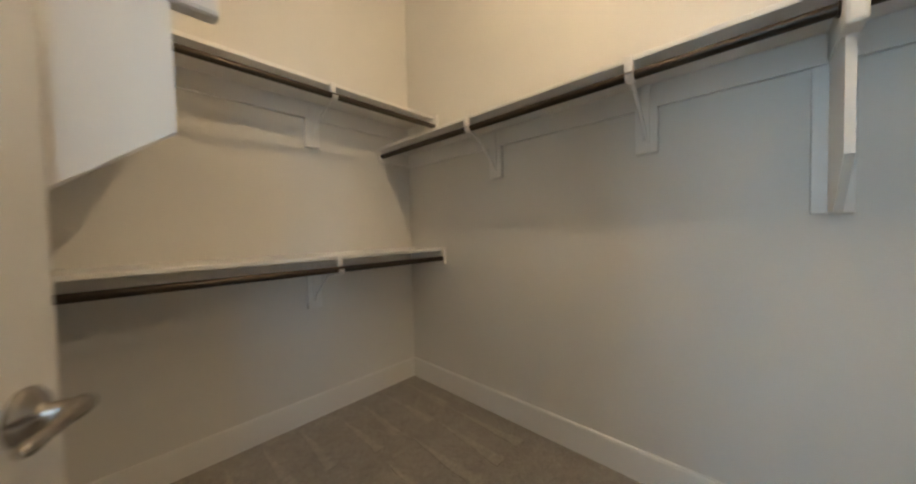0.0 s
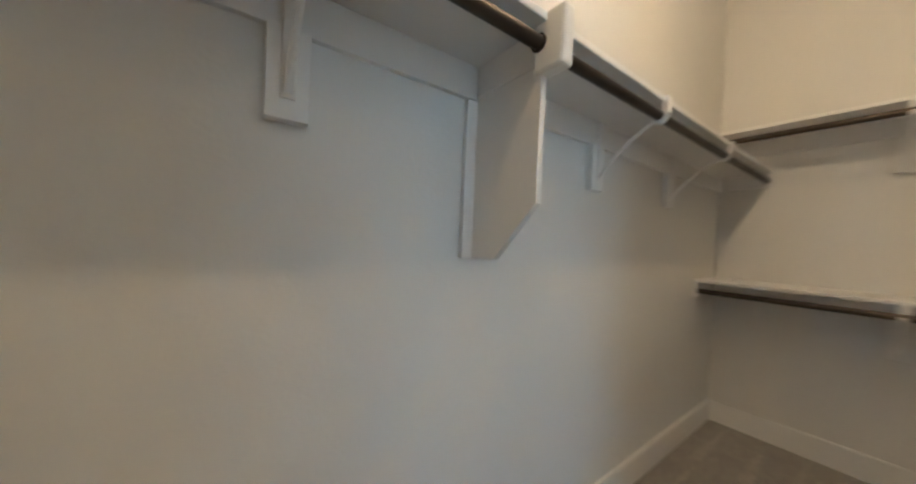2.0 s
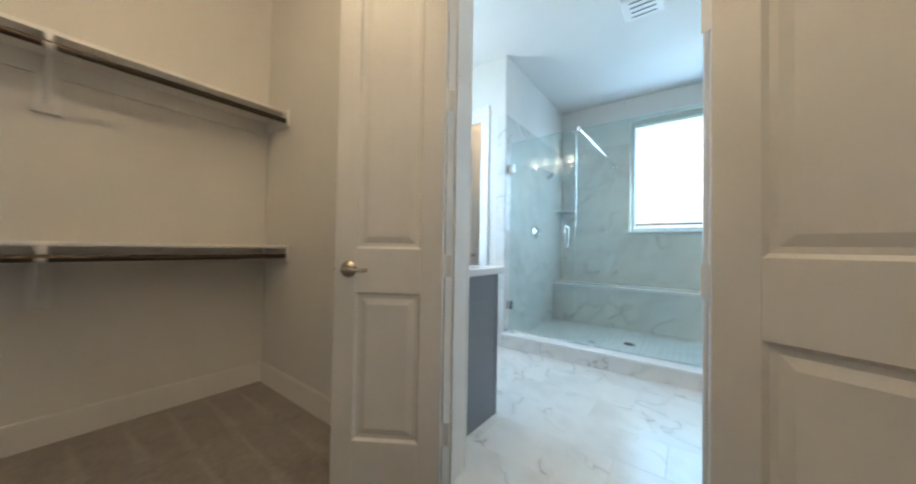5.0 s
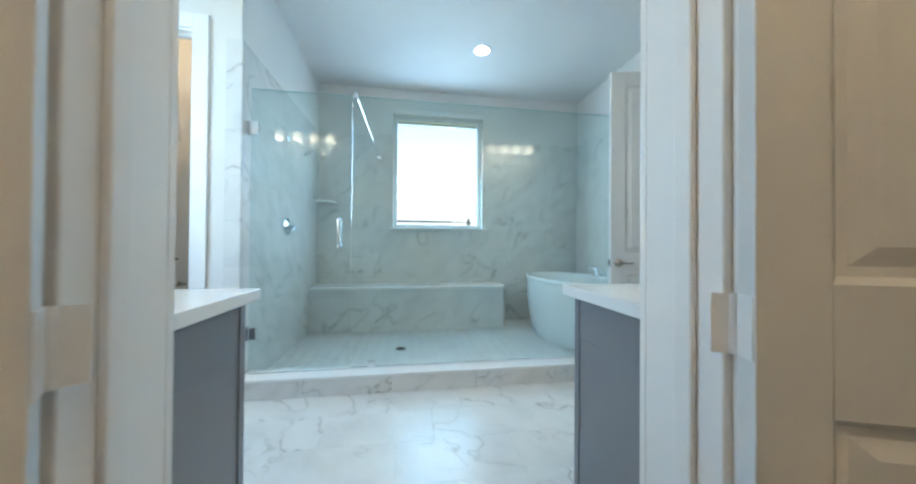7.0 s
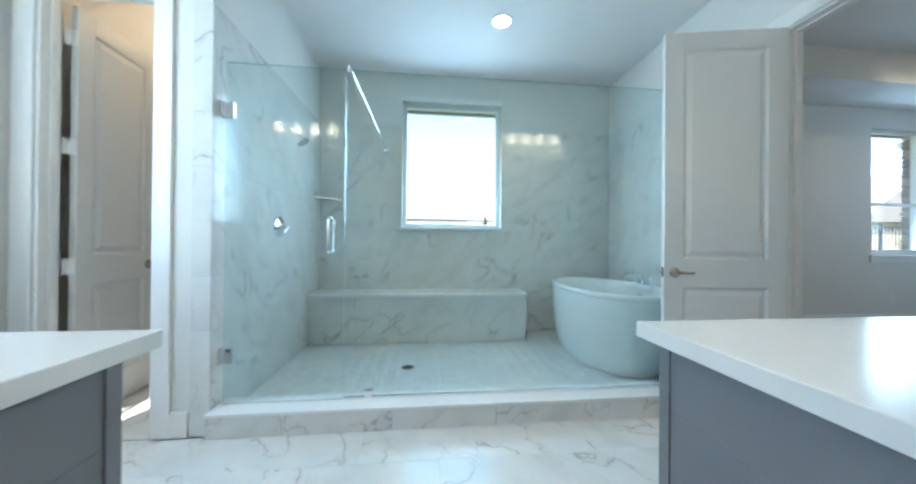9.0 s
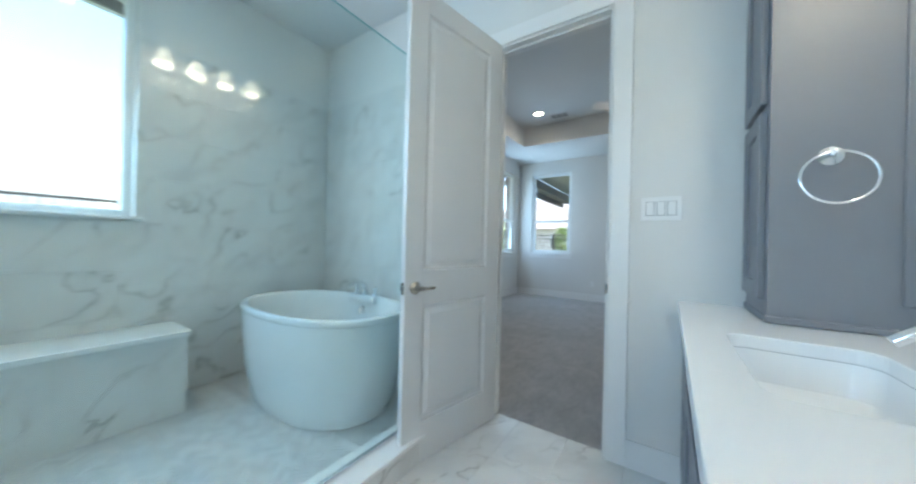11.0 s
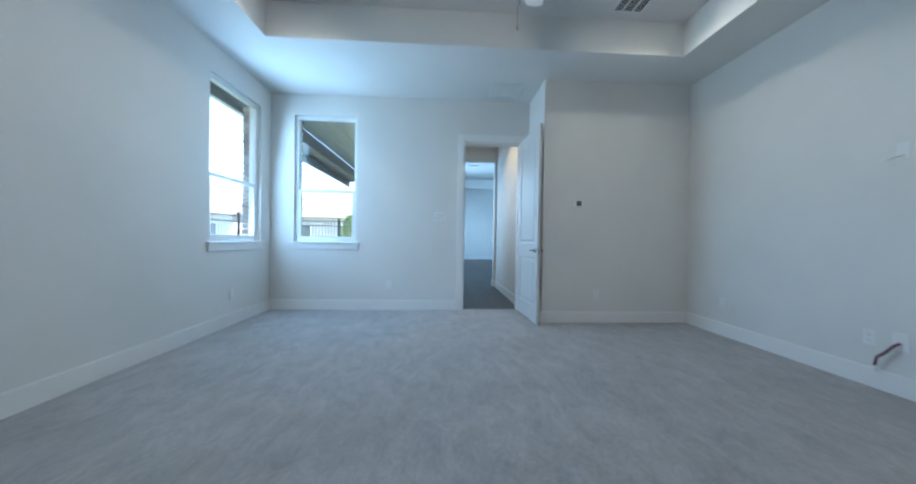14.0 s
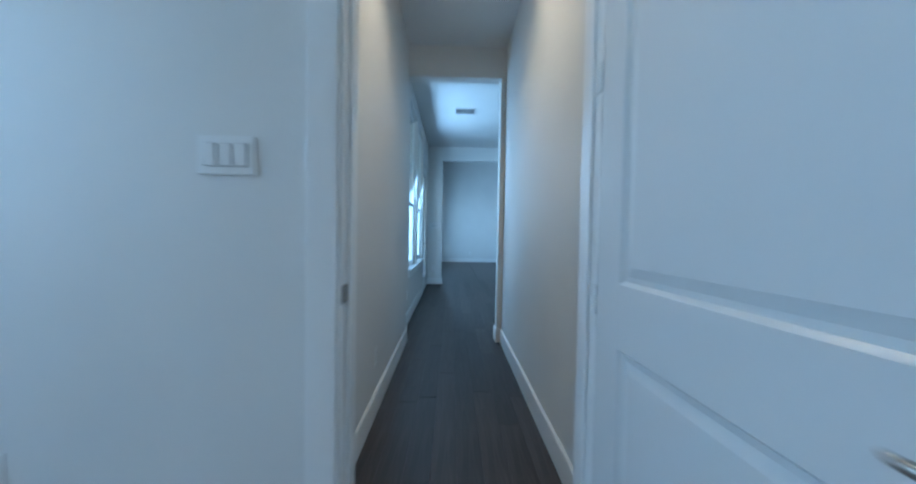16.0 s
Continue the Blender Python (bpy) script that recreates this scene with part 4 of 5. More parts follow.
def vanity_light(x0, x1, z):
    v = thing("vanity_light", "chrome four-shade bath light bar, lit", "wall light", None, "vanity lights")
    y = -0.40
    part("bar", Mesh().box(min(x0, x1) - 0.08, max(x0, x1) + 0.08, y - 0.03, y, z + 0.06, z + 0.12, None, 0.008), CHROME, v)
    for i in range(4):
        x = x0 + (x1 - x0) * i / 3
        part("arm", Mesh().tube([(x, y - 0.02, z + 0.09), (x, y - 0.09, z + 0.105), (x, y - 0.11, z + 0.075)], 0.008, 10), CHROME, v, "", True)
        part("shade", Mesh().lathe([(0.022, 0.075), (0.032, 0.06), (0.045, 0.02), (0.06, -0.035), (0.056, -0.033), (0.04, 0.02), (0.02, 0.06)], (x, y - 0.11, z), 20), SHADE, v, "lit frosted bell glass shade", True)
        part("bulb", Mesh().lathe([(0.0, -0.03), (0.02, -0.02), (0.026, 0.0), (0.018, 0.03), (0.012, 0.05)], (x, y - 0.11, z), 14), BULB, v, "", True)


vanity_light(1.724, 1.15, 2.34)
vanity_light(-0.905, -1.44, 2.33)

# ---- shower ----
SZ = 0.035
TT = 2.415


def curb_piece(x0, x1):
    return Mesh().box(x0, x1, -2.10, -2.09, 0.0, 0.118, None, 0.001)


curb = setting("shower_curb", Mesh().box(-2.160, 1.294, -2.26, -2.102, 0.0, 0.118), MORTAR, "marble-tiled shower curb with a pale stone cap", "curb")
part("cap", Mesh().box(-2.158, 1.29, -2.275, -2.082, 0.118, 0.138, None, 0.003), QUARTZ, curb, "pale stone cap")
for i in range(6):
    a = -2.158 + i * 0.61
    part("tile", Mesh().box(a, min(a + 0.607, 1.29), -2.102, -2.09, 0.001, 0.117), MARBLE, curb)
bench = thing("shower_bench", "marble-tiled shower bench with a white stone seat", "bench")
part("core", Mesh().box(-0.975, 1.282, -3.92, -3.565, 0.03, 0.50), MORTAR, bench)
part("seat", Mesh().box(-1.0, 1.282, -3.92, -3.535, 0.517, 0.549, None, 0.004), QUARTZ, bench, "white stone seat slab")
for i in range(4):
    a = -0.985 + i * 0.61
    part("tile", Mesh().box(a, min(a + 0.607, 1.282), -3.565, -3.553, 0.036, 0.516), MARBLE, bench)
part("tile", Mesh().box(-0.987, -0.976, -3.918, -3.565, 0.036, 0.516), MARBLE, bench)
sf = setting("floor_shower", Mesh().box(-2.162, 1.296, -3.935, -2.26, -0.1, SZ - 0.004), MORTAR, "small herringbone marble mosaic shower floor", "floor")
mos = Mesh()
L_, W_, G_ = 0.074, 0.0215, 0.0035
U = W_ + G_
c45 = math.sqrt(0.5)
for i in range(-110, 110):
    for j in range(-40, 41):
        for k in (0, 1):
            # a herringbone of 3 by 1 pieces, turned by 45 degrees
            bx0 = (i + 3 * j) * U
            by0 = (i - 3 * j) * U + (0 if k == 0 else U)
            w_, h_ = (3 * U - G_, W_) if k == 0 else (W_, 3 * U - G_)
            ux, uy = bx0, by0
            cs = [(ux, uy), (ux + w_, uy), (ux + w_, uy + h_), (ux, uy + h_)]
            pts = [(-0.45 + (p - q) * c45, -3.1 + (p + q) * c45) for p, q in cs]
            if all(-2.155 < p < 1.29 and -3.925 < q < -2.265 for p, q in pts):
                mos.add([(p, q, SZ) for p, q in pts] + [(p, q, SZ - 0.004) for p, q in pts], [(0, 1, 2, 3), (0, 4, 5, 1), (1, 5, 6, 2), (2, 6, 7, 3), (3, 7, 4, 0)])
part("mosaic", mos, MOSAIC, sf, "pale grey herringbone mosaic pieces")
sf.children[0]["kind"] = "stuff"
dr = thing("shower_drain", "round chrome shower drain", "drain", pose(0.241, -2.911, SZ))
part("grate", Mesh().lathe([(0.052, 0), (0.052, 0.004), (0.045, 0.006), (0.0, 0.005)], (0, 0, 0), 24), NICKEL, dr, "", True)
for i in range(6):
    part("slot", Mesh().box(-0.03, 0.03, -0.003, 0.003, 0.0055, 0.0066, pose(0, -0.03 + 0.012 * i, 0)), SLOT_SHADE, dr)


def pane_glass(name, x0, x1, z0, z1, label):
    t = thing(name, label, "shower glass", pose(0, -2.2, 0))
    part("glass", Mesh().box(x0, x1, -0.005, 0.005, z0, z1), GLASS, t).visible_shadow = False
    e = Mesh().box(x0, x1, -0.0046, 0.0046, z1, z1 + 0.0012).box(x0 - 0.0012, x0, -0.0046, 0.0046, z0, z1)
    part("edge", e, EDGE, t, "polished green glass edge")
    return t


fixed = pane_glass("glass_partition", -2.158, 0.580, 0.14, 2.125, "large frameless fixed glass shower panel")
part("channel", Mesh().box(-2.158, 0.58, -0.009, 0.009, 0.1385, 0.152), CHROME, fixed, "chrome bottom channel")
part("clip", Mesh().box(0.41, 0.46, -0.014, 0.014, 0.139, 0.19, None, 0.003), CHROME, fixed)
gd = pane_glass("shower_door", 0.588, 1.262, 0.15, 2.125, "frameless glass shower door with chrome hinges")
part("seal", Mesh().box(0.588, 1.262, -0.006, 0.006, 0.139, 0.149), VINYL, gd)
for z in (0.418, 1.848):
    part("hinge", Mesh().box(1.215, 1.283, -0.013, 0.013, z - 0.045, z + 0.045, None, 0.003).box(1.268, 1.283, -0.03, 0.03, z - 0.045, z + 0.045, None, 0.003), CHROME, gd)
for s in (-1, 1):
    part("pull_handle", Mesh().tube([(0.664, s * 0.005, 1.225), (0.664, s * 0.045, 1.225), (0.664, s * 0.055, 1.215), (0.664, s * 0.055, 1.035), (0.664, s * 0.045, 1.025), (0.664, s * 0.005, 1.025)], 0.0095, 12), CHROME, gd, "chrome pull handle", True)
br = thing("glass_brace", "chrome brace bar from glass to tiled wall", "brace")
part("bar", Mesh().tube([(0.561, -2.19, 2.128), (0.561, -3.915, 2.155)], 0.0095, 12), CHROME, br, "", True)
part("clamp", Mesh().box(0.545, 0.577, -2.225, -2.175, 2.105, 2.145, None, 0.003), CHROME, br)
part("flange", Mesh().lathe([(0.026, 0), (0.026, 0.008), (0.012, 0.014)], (0, 0, 0), 18, pose(0.561, -3.919, 2.155, -90, 0, 0)), CHROME, br, "", True)
vl = thing("shower_valve", "round chrome shower valve with lever handle", "faucet", pose(1.283, -2.923, 1.203, 0, -90, 0))
part("escutcheon", Mesh().lathe([(0.085, 0), (0.083, 0.008), (0.05, 0.016), (0.03, 0.022)], (0, 0, 0), 28), CHROME, vl, "", True)
part("lever", Mesh().lathe([(0.026, 0.02), (0.022, 0.05), (0.012, 0.075), (0.0, 0.08)], (0, 0, 0), 18).tube([(0.0, 0, 0.06), (-0.02, 0.03, 0.066), (-0.045, 0.06, 0.066)], [0.011, 0.009, 0.007], 10), CHROME, vl, "", True)
hd = thing("showerhead", "chrome wall-mounted shower head on an arm", "shower head")
part("arm", Mesh().tube([(1.283, -2.923, 2.02), (1.22, -2.923, 2.01), (1.16, -2.923, 1.965), (1.13, -2.923, 1.93)], 0.011, 12).lathe([(0.032, 0), (0.03, 0.008), (0.012, 0.016)], (0, 0, 0), 18, pose(1.283, -2.923, 2.02, 0, -90, 0)), CHROME, hd, "", True)
part("head", Mesh().lathe([(0.014, 0.06), (0.018, 0.04), (0.05, 0.008), (0.052, 0.0), (0.0, -0.001)], (0, 0, 0), 22, pose(1.10, -2.923, 1.895, 0, 35, 0)), CHROME, hd, "", True)
cs = thing("corner_shelf", "white stone quarter-round corner shelf", "shelf", pose(1.282, -3.92, 1.55))
part("slab", Mesh().add([(0, 0, z) for z in (0, 0.018)] + [(-0.21 * math.cos(radians(a)), 0.21 * math.sin(radians(a)), z) for a in range(0, 91, 15) for z in (0, 0.018)], [(0, 2 + 2 * i, 4 + 2 * i) for i in range(6)] + [(1, 5 + 2 * i, 3 + 2 * i) for i in range(6)] + [(2 + 2 * i, 3 + 2 * i, 5 + 2 * i, 4 + 2 * i) for i in range(6)] + [(0, 1, 3, 2), (0, 14, 15, 1)]), QUARTZ, cs)

# freestanding tub
tb = thing("bathtub", "white oval freestanding acrylic bathtub", "bathtub", pose(-1.62, -3.10, SZ))
prof = [(0.80, 0.0), (0.825, 0.012), (0.83, 0.028), (0.835, 0.033), (0.875, 0.10), (0.925, 0.24), (0.962, 0.42), (0.975, 0.58), (0.977, 0.618), (0.990, 0.624), (0.995, 0.642), (0.988, 0.656), (0.972, 0.663), (0.935, 0.662), (0.915, 0.648), (0.885, 0.56), (0.835, 0.36), (0.75, 0.2), (0.5, 0.14), (0.0, 0.13)]
part("shell", Mesh().lathe(prof, (0, 0, 0), 72, None, 0.435, 0.685, 2.25), ACRYLIC, tb, "", True)
part("overflow", Mesh().lathe([(0.036, 0), (0.034, 0.008), (0.0, 0.011)], (0, 0, 0), 20, pose(-0.376, -0.03, 0.54, 0, 80, 0)), CHROME, tb, "round chrome overflow", True)
part("faucet_deck", Mesh().box(-0.43, -0.345, -0.17, 0.13, 0.61, 0.664, None, 0.012), ACRYLIC, tb, "", True)
tf = thing("tub_faucet", "chrome deck-mounted tub faucet with two lever handles", "faucet", pose(-2.02, -3.12, SZ + 0.66))
part("spout", Mesh().tube([(0, 0, 0), (0, 0, 0.012), (0.004, 0, 0.05), (0.022, 0, 0.09), (0.06, 0, 0.112), (0.11, 0, 0.11), (0.15, 0, 0.094), (0.172, 0, 0.078)], [0.03, 0.022, 0.019, 0.018, 0.017, 0.016, 0.015, 0.013], 14), CHROME, tf, "", True)
for s in (-0.11, 0.11):
    part("tap_handle", Mesh().lathe([(0.026, 0), (0.022, 0.012), (0.013, 0.03), (0.016, 0.06), (0.01, 0.075)], (0, s, 0), 16).tube([(0, s, 0.068), (0.02, s * 1.5, 0.078)], [0.008, 0.006], 8), CHROME, tf, "", True)

# toilet paper holder seen through the open toilet room door
ph = thing("paper_holder", "brushed nickel wall toilet paper holder", "paper holder", pose(2.288, -3.05, 0.66))
part("bar", Mesh().tube([(0, -0.06, 0), (-0.06, -0.06, 0), (-0.06, 0.08, 0)], 0.009, 10).lathe([(0.025, 0), (0.02, 0.012)], (0, 0, 0), 16, pose(0, -0.06, 0, 0, -90, 0)), NICKEL, ph, "", True)

# ---- bedroom ceiling fan ----
fan = thing("ceiling_fan", "white five-blade ceiling fan with a lit glass bowl", "ceiling fan", pose(-4.477, -1.235, 0))
part("canopy", Mesh().lathe([(0.065, TZ), (0.065, TZ - 0.03), (0.045, TZ - 0.075), (0.018, TZ - 0.09)], (0, 0, 0), 24), PLASTIC, fan, "", True)
part("downrod", Mesh().tube([(0, 0, TZ - 0.08), (0, 0, 2.88)], 0.012, 12), PLASTIC, fan, "", True)
part("motor", Mesh().lathe([(0.03, 2.90), (0.10, 2.885), (0.145, 2.85), (0.15, 2.80), (0.12, 2.765), (0.075, 2.75), (0.075, 2.72), (0.11, 2.705), (0.0, 2.70)], (0, 0, 0), 32), PLASTIC, fan, "", True)
for i in range(5):
    r = pose(0, 0, 2.785, 0, 0, 72 * i + 10)
    bl = Mesh()
    out = [(0.20, -0.055), (0.30, -0.065), (0.58, -0.072), (0.64, -0.06), (0.66, 0.0), (0.64, 0.06), (0.58, 0.072), (0.30, 0.065), (0.20, 0.055)]
    k = len(out)
    tilt = r @ pose(0, 0, 0, 12, 0, 0)
    bl.add([(x, y, z) for z in (-0.004, 0.004) for x, y in out], [tuple(range(k - 1, -1, -1)), tuple(range(k, 2 * k))] + [(a, (a + 1) % k, k + (a + 1) % k, k + a) for a in range(k)], tilt)
    bld = part("blade", bl, PLASTIC, fan)
    part("blade_arm", Mesh().box(0.12, 0.26, -0.02, 0.02, -0.012, -0.004, tilt, 0.003), NICKEL, bld)
part("bowl", Mesh().lathe([(0.15, 2.70), (0.165, 2.685), (0.16, 2.66), (0.13, 2.625), (0.105, 2.60), (0.06, 2.572), (0.0, 2.565)], (0, 0, 0), 32), BOWL, fan, "lit alabaster glass bowl", True).visible_shadow = False
part("finial", Mesh().lathe([(0.016, 2.566), (0.014, 2.556), (0.006, 2.545), (0.0, 2.54)], (0, 0, 0), 14), NICKEL, fan, "", True)
for x, zb in ((0.03, 2.34), (-0.02, 2.24)):
    part("pull_chain", Mesh().tube([(x, 0.02, 2.70), (x, 0.02, zb)], 0.0015, 6).lathe([(0.0, zb - 0.03), (0.007, zb - 0.02), (0.004, zb)], (x, 0.02, 0), 8), NICKEL, fan)

# ---- outdoors ----
setting("ground", Mesh().box(-400, 400, -400, 400, -0.35, -0.15), GRASS, "dry lawn reaching to the horizon", "ground")
setting("pavement", Mesh().box(-13.3, -7.45, -4.6, -1.66, -0.149, -0.03), PATIO, "pale concrete patio slab", "pavement")
pc = thing("patio_cover", "covered patio roof with stained board ceiling and dark beam", "patio roof")
part("beam", Mesh().box(-13.6, -8.05, -4.40, -4.22, 2.80, 3.05, None, 0.005).box(-13.6, -8.05, -4.46, -4.40, 2.88, 3.07), BEAM, pc)
part("fascia", Mesh().box(-13.6, -8.05, -4.80, -4.76, 2.74, 2.92).box(-13.6, -8.05, -4.76, -4.46, 2.92, 2.935), BEAM, pc)
for i in range(18):
    y = -4.22 + i * 0.14
    part("board", Mesh().box(-13.6, -7.46, y, y + 0.135, 3.055, 3.07), SOFFIT, pc)
part("gutter", Mesh().box(-13.6, -8.05, -4.90, -4.80, 2.80, 2.90, None, 0.01), VINYL, pc)
part("column", Mesh().box(-13.55, -13.2, -4.45, -4.1, -0.03, 2.70), BRICK, pc, "brick patio column")
ev = thing("roof_eave", "dark painted roof eave with a pale gutter", "eave")
part("soffit", Mesh().box(-8.049, 2.6, -4.72, -4.2, 3.02, 3.04), BEAM, ev)
part("fascia", Mesh().box(-8.049, 2.6, -4.75, -4.72, 2.93, 3.06), BEAM, ev)
part("gutter", Mesh().box(-8.049, 2.6, -4.86, -4.75, 2.95, 3.05, None, 0.01), VINYL, ev)
setting("roof", Mesh().box(-13.2, 2.6, -4.9, 5.2, 3.6, 3.7).box(-19.3, -13.2, -4.9, 5.2, 4.4, 4.5).box(-13.3, -13.2, -1.66, 5.2, 3.7, 4.4), ROOF, "grey shingled roof over the house", "roof")


def fence(m, length, label):
    f = thing("fence", label, "fence", m)
    for z in (1.62, 1.45, 0.05):
        part("rail", Mesh().box(0, length, -0.015, 0.015, z - 0.02, z + 0.015), IRON, f)
    d = Mesh().box(-0.008, 0.008, -0.008, 0.008, -0.1, 1.62).data("picket", IRON)
    p = Mesh().box(-0.03, 0.03, -0.03, 0.03, -0.15, 1.72).data("post", IRON)
    for i in range(int(length / 0.11)):
        o = new("picket", d)
        o.parent, o.location = f, (0.055 + i * 0.11, 0, 0)
    for i in range(int(length / 2.2) + 1):
        o = new("post", p)
        o.parent, o.location = f, (i * 2.2, 0, 0)


fence(pose(-14.5, -7.6, 0), 17.6, "black iron picket fence round the yard")
fence(pose(-14.5, -7.6, 0, 0, 0, 90), 4.4, "black iron picket fence round the yard")


def house(x, y, rz, w, d, h, label):
    o = thing("house", label, "house", pose(x, y, -0.15, 0, 0, rz))
    part("wall", Mesh().box(-w / 2, w / 2, -d / 2, d / 2, 0, h), SIDING, o)
    part("roof", Mesh().prism([(-d / 2 - 0.5, h), (0, h + d * 0.36), (d / 2 + 0.5, h)], -w / 2 - 0.4, w / 2 + 0.4), ROOF, o)
    part("gable", Mesh().prism([(-2.2, h), (0, h + 2.4), (2.2, h)], 0, d / 2 + 0.3, pose(-w / 4, 0, 0, 0, 0, 90)), SIDING, o)
    for i in range(4):
        xx = -w / 2 + w * (i + 0.5) / 4
        wn_ = part("window", Mesh().box(xx - 0.55, xx + 0.55, d / 2, d / 2 + 0.04, 0.9, 2.3).box(xx - 0.55, xx + 0.55, -d / 2 - 0.04, -d / 2, 0.9, 2.3), VINYL, o)
        part("pane", Mesh().box(xx - 0.48, xx + 0.48, d / 2 + 0.04, d / 2 + 0.05, 0.97, 2.23).box(xx - 0.48, xx + 0.48, -d / 2 - 0.05, -d / 2 - 0.04, 0.97, 2.23), SCREEN, wn_)


for x, y, rz, w in ((-38, -9, 90, 14), (-36, -27, 90, 15), (-22, -36, 10, 16), (-2, -40, 0, 16), (16, -38, 0, 14), (-40, 10, 90, 14)):
    house(x, y, rz, w, 11, 3.0, "stone neighbour house with grey gabled roof")


def tree(x, y, h, label="young green leafy yard tree"):
    o = thing("tree", label, "tree", pose(x, y, -0.15))
    t = Mesh().tube([(0, 0, 0), (0.03, 0.02, h * 0.3), (0, 0.04, h * 0.6), (0.05, 0, h * 0.9)], [0.09, 0.07, 0.05, 0.015], 9)
    for i in range(7):
        a, z = i * 2.4, h * (0.35 + 0.07 * i)
        t.tube([(0, 0, z), (0.4 * math.cos(a), 0.4 * math.sin(a), z + 0.35), (0.75 * math.cos(a), 0.75 * math.sin(a), z + 0.5)], [0.03, 0.02, 0.008], 6)
    part("trunk", t, BARK, o, "", True)
    c = Mesh()
    for i in range(900):
        a, u = random.uniform(0, 6.283), random.uniform(0, 1) ** 0.5
        z = random.uniform(0.35, 1.05)
        r = (1.05 - abs(z - 0.62) * 1.5) * h * 0.3 * u * random.uniform(0.7, 1.15)
        s = random.uniform(0.05, 0.12)
        c.add([(-s, 0, 0), (0, -s * 0.5, 0.02), (s, 0, 0), (0, s * 0.5, 0.02)], [(0, 1, 2, 3)], pose(r * math.cos(a), r * math.sin(a), z * h, random.uniform(-60, 60), random.uniform(-60, 60), random.uniform(0, 360)))
    part("crown", c, LEAF, o, "loose green leaves")


for x, y, h in ((-21, -11.5, 2.2), (-17.5, -4.6, 2.1), (-25, -8.0, 2.6), (-13, -14, 3.2), (-30, -16, 4.2)):
    tree(x, y, h)

# ---- pieces: tiles, planks, bricks ----
shared = {}


def tile(parent, mat, axis, face, side, u0, u1, z0, z1, name="tile"):
    """One tile 10 mm thick on a wall face (axis x or y) or flat (axis z)."""
    w, h = round(u1 - u0, 3), round(z1 - z0, 3)
    key = (axis, side, w, h, mat.name)
    if key not in shared:
        t, c = 0.012, 0.0005
        a, b = (0, side * t)
        m = Mesh()
        g = 0.0004
        if axis == "x":
            m.box(a, b, g, w - g, g, h - g, None, c)
        elif axis == "y":
            m.box(g, w - g, a, b, g, h - g, None, c)
        else:
            m.box(g, w - g, g, h - g, -0.008, 0.0, None, c)
        shared[key] = m.data(name, mat)
    o = new(name, shared[key])
    o.location = (face, u0, z0) if axis == "x" else (u0, face, z0) if axis == "y" else (u0, z0, face)
    o.parent = parent
    return o


def tiled(parent, axis, face, side, u0, u1, z0, z1, hole=None, w=0.61, h=0.305):
    row, z = 0, z1
    while z > z0 + 0.01:
        zb = max(z - h, z0)
        u = u0 - (w / 3) * (row % 3)
        while u < u1 - 0.005:
            a, b = max(u, u0), min(u + w, u1)
            u += w
            if b - a < 0.01:
                continue
            if hole and a < hole[1] and b > hole[0] and zb < hole[3] and z > hole[2]:
                for p, q, s, t in ((a, min(b, hole[0]), zb, z), (max(a, hole[1]), b, zb, z), (max(a, hole[0]), min(b, hole[1]), zb, min(z, hole[2])), (max(a, hole[0]), min(b, hole[1]), max(zb, hole[3]), z)):
                    if q - p > 0.01 and t - s > 0.01:
                        tile(parent, MARBLE, axis, face, side, p, q, s, t)
            else:
                tile(parent, MARBLE, axis, face, side, a, b, zb, z)
        z, row = zb, row + 1


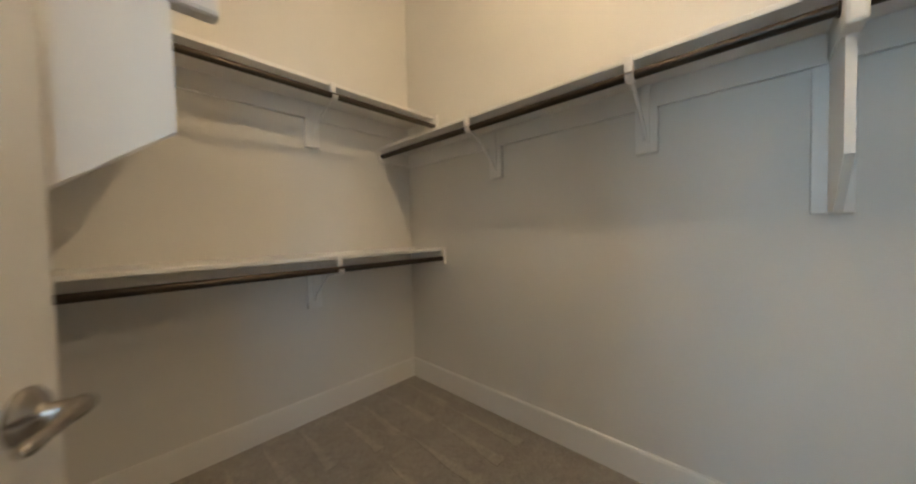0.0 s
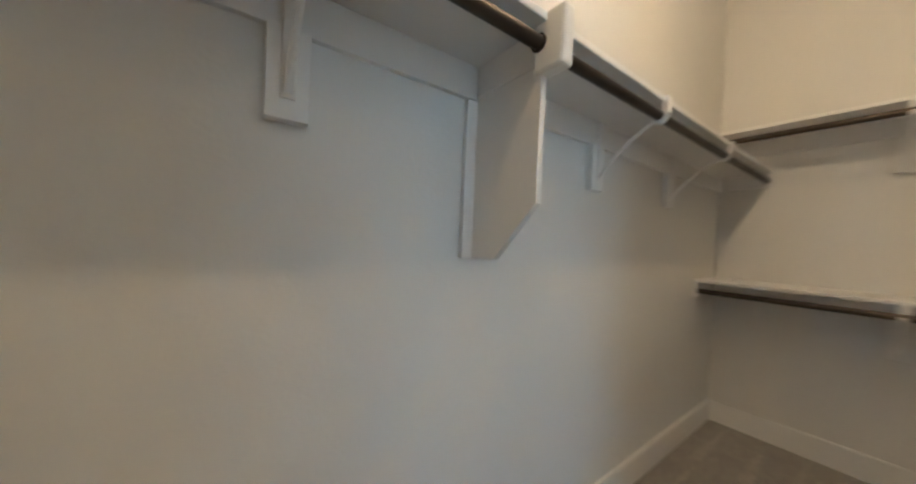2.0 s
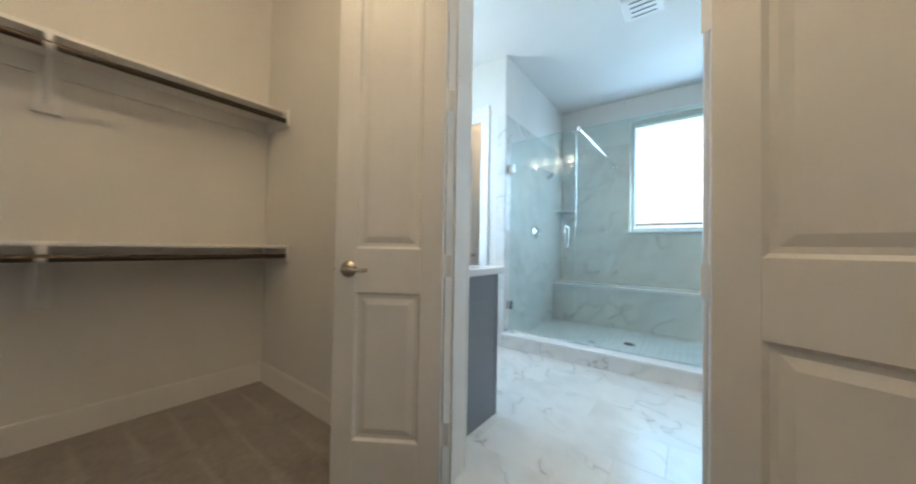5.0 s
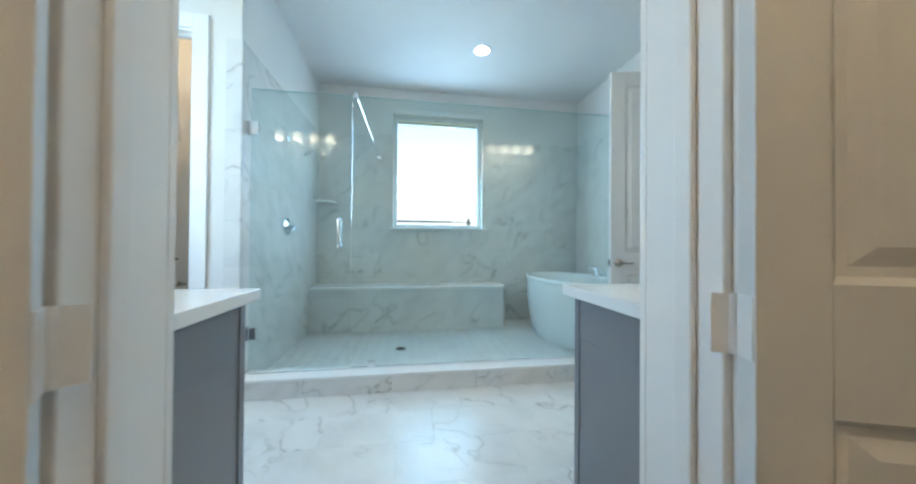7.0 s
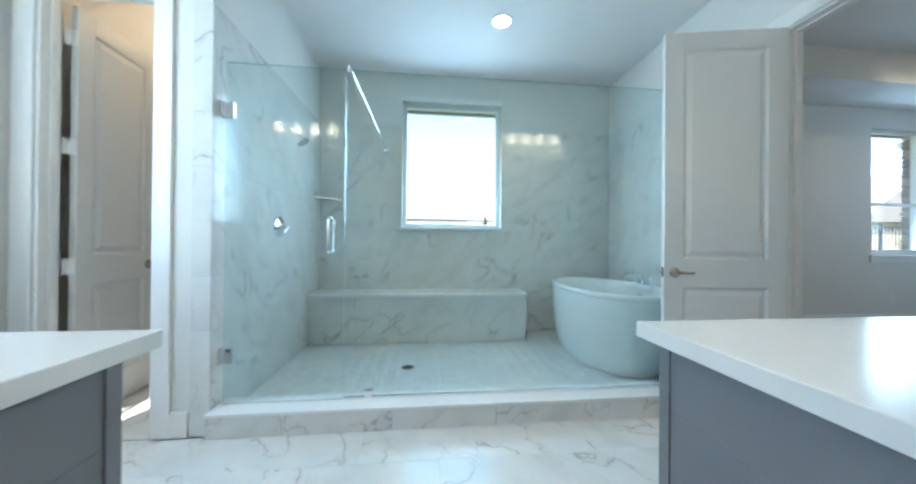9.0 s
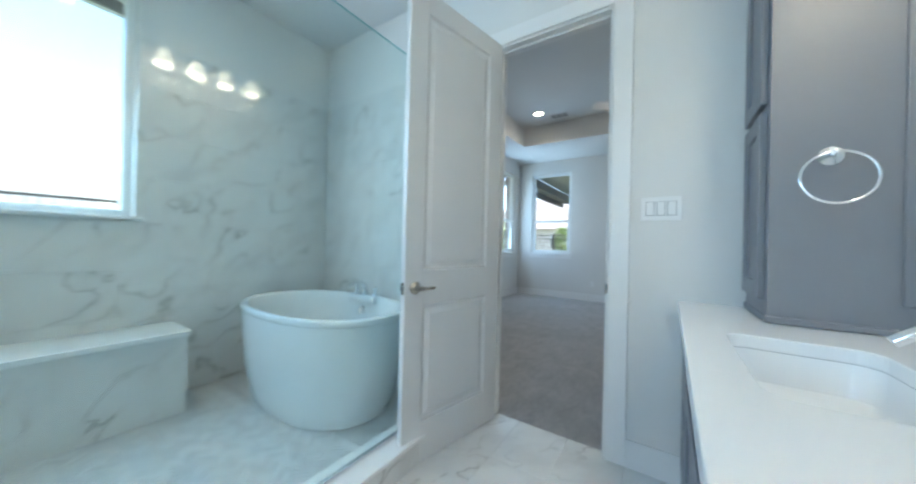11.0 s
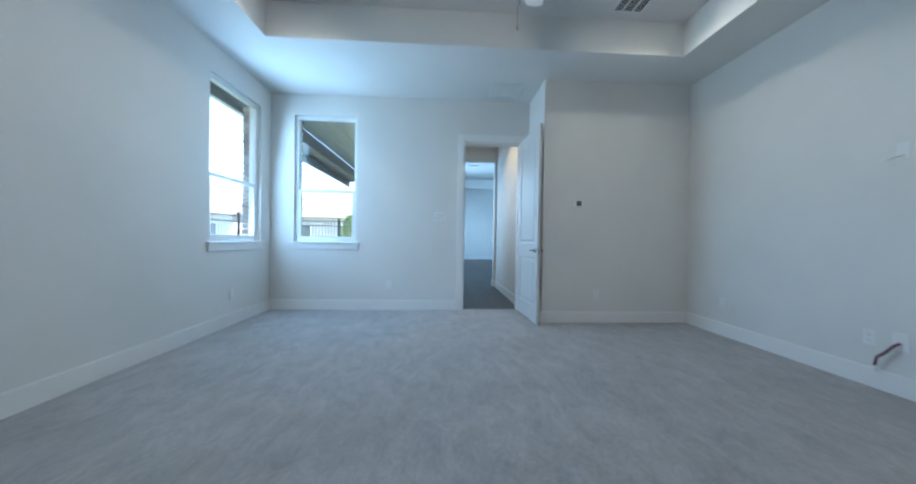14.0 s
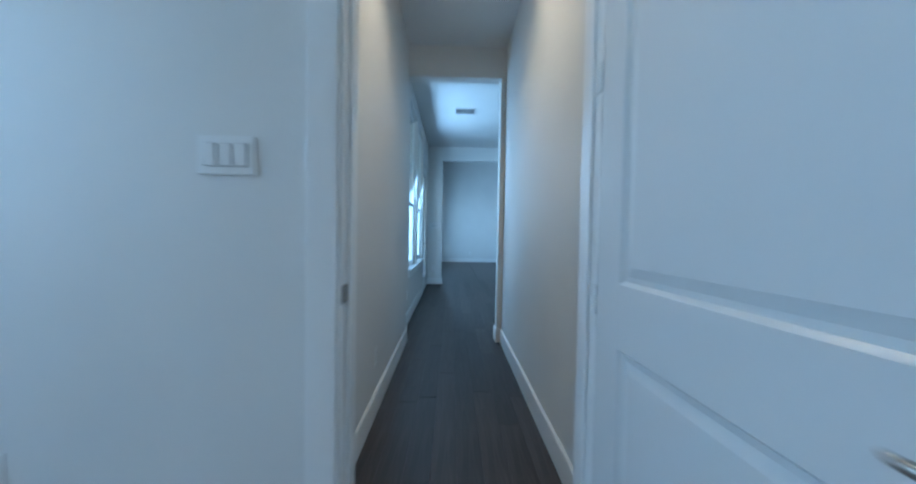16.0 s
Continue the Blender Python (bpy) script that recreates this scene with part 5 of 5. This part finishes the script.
by_name = bpy.data.objects
tiled(by_name["wall_bath_south"], "y", -3.933, 1, -2.15, 1.283, SZ, TT + 0.03, (-0.792, 0.381, 1.24, 2.74))
tiled(by_name["wall_bath_west"], "x", -2.161, 1, -3.92, -2.14, SZ, TT + 0.03)
tiled(by_name["wall_shower_east"], "x", 1.295, -1, -3.92, -2.134, SZ, TT)
tiled(by_name["wall_shower_east"], "y", -2.131, 1, 1.284, 1.385, 0.0, TT)
row, y = 0, -0.30
while y > -2.09:
    yb = max(y - 0.305, -2.101)
    x = -2.215 - 0.203 * (row % 3)
    while x < 2.28:
        a, b = max(x, -2.215), min(x + 0.61, 2.286)
        if b - a > 0.02:
            tile(floor_bath, FLOORTILE, "z", 0.0, 1, a, b, yb, y)
        x += 0.61
    y, row = yb, row + 1

plank = {}
for i in range(10):
    y0 = -1.42 + i * 0.127
    x = -7.365 - random.uniform(0, 0.5)
    first = True
    while x > -13.4:
        ln = round(random.uniform(0.7, 1.5), 1)
        a, b = x - ln, (-7.365 if first else x)
        first = False
        w = round(b - a, 2)
        if w not in plank:
            plank[w] = Mesh().box(-w + 0.001, -0.001, 0.0003, 0.1267, -0.012, 0.0, None, 0.0006).data("plank", WOOD)
        o = new("plank", plank[w])
        o.location, o.parent = (b, y0, 0), floor_hall
        x = a
rest = Mesh()
for i in range(-1, 40):
    y0 = -0.15 + i * 0.127
    for k in range(5):
        rest.box(-19.0 + k * 1.9, -17.102 + k * 1.9, y0 + 0.001, y0 + 0.126, -0.012, -0.0005)
part("planks", rest, WOOD, floor_hall)["kind"] = "stuff"

bk = Mesh().box(0, 0.19, 0, 0.092, 0, 0.06, None, 0.003).data("brick", BRICK)
for wall_name, px, py, rz in (("wall_bedroom_south", -7.10, -4.30, 180), ("wall_bedroom_west", -7.55, -3.80, 270), ("wall_bedroom_south", -5.94, -4.30, 180)):
    for i in range(26):
        o = new("brick", bk)
        o.matrix_world = pose(px + (0.01 * (i % 2) if rz == 180 else 0), py + 0.092 + (0 if rz == 180 else 0.01 * (i % 2)), 0.92 + i * 0.071, 0, 0, rz)
        o.parent = by_name[wall_name]
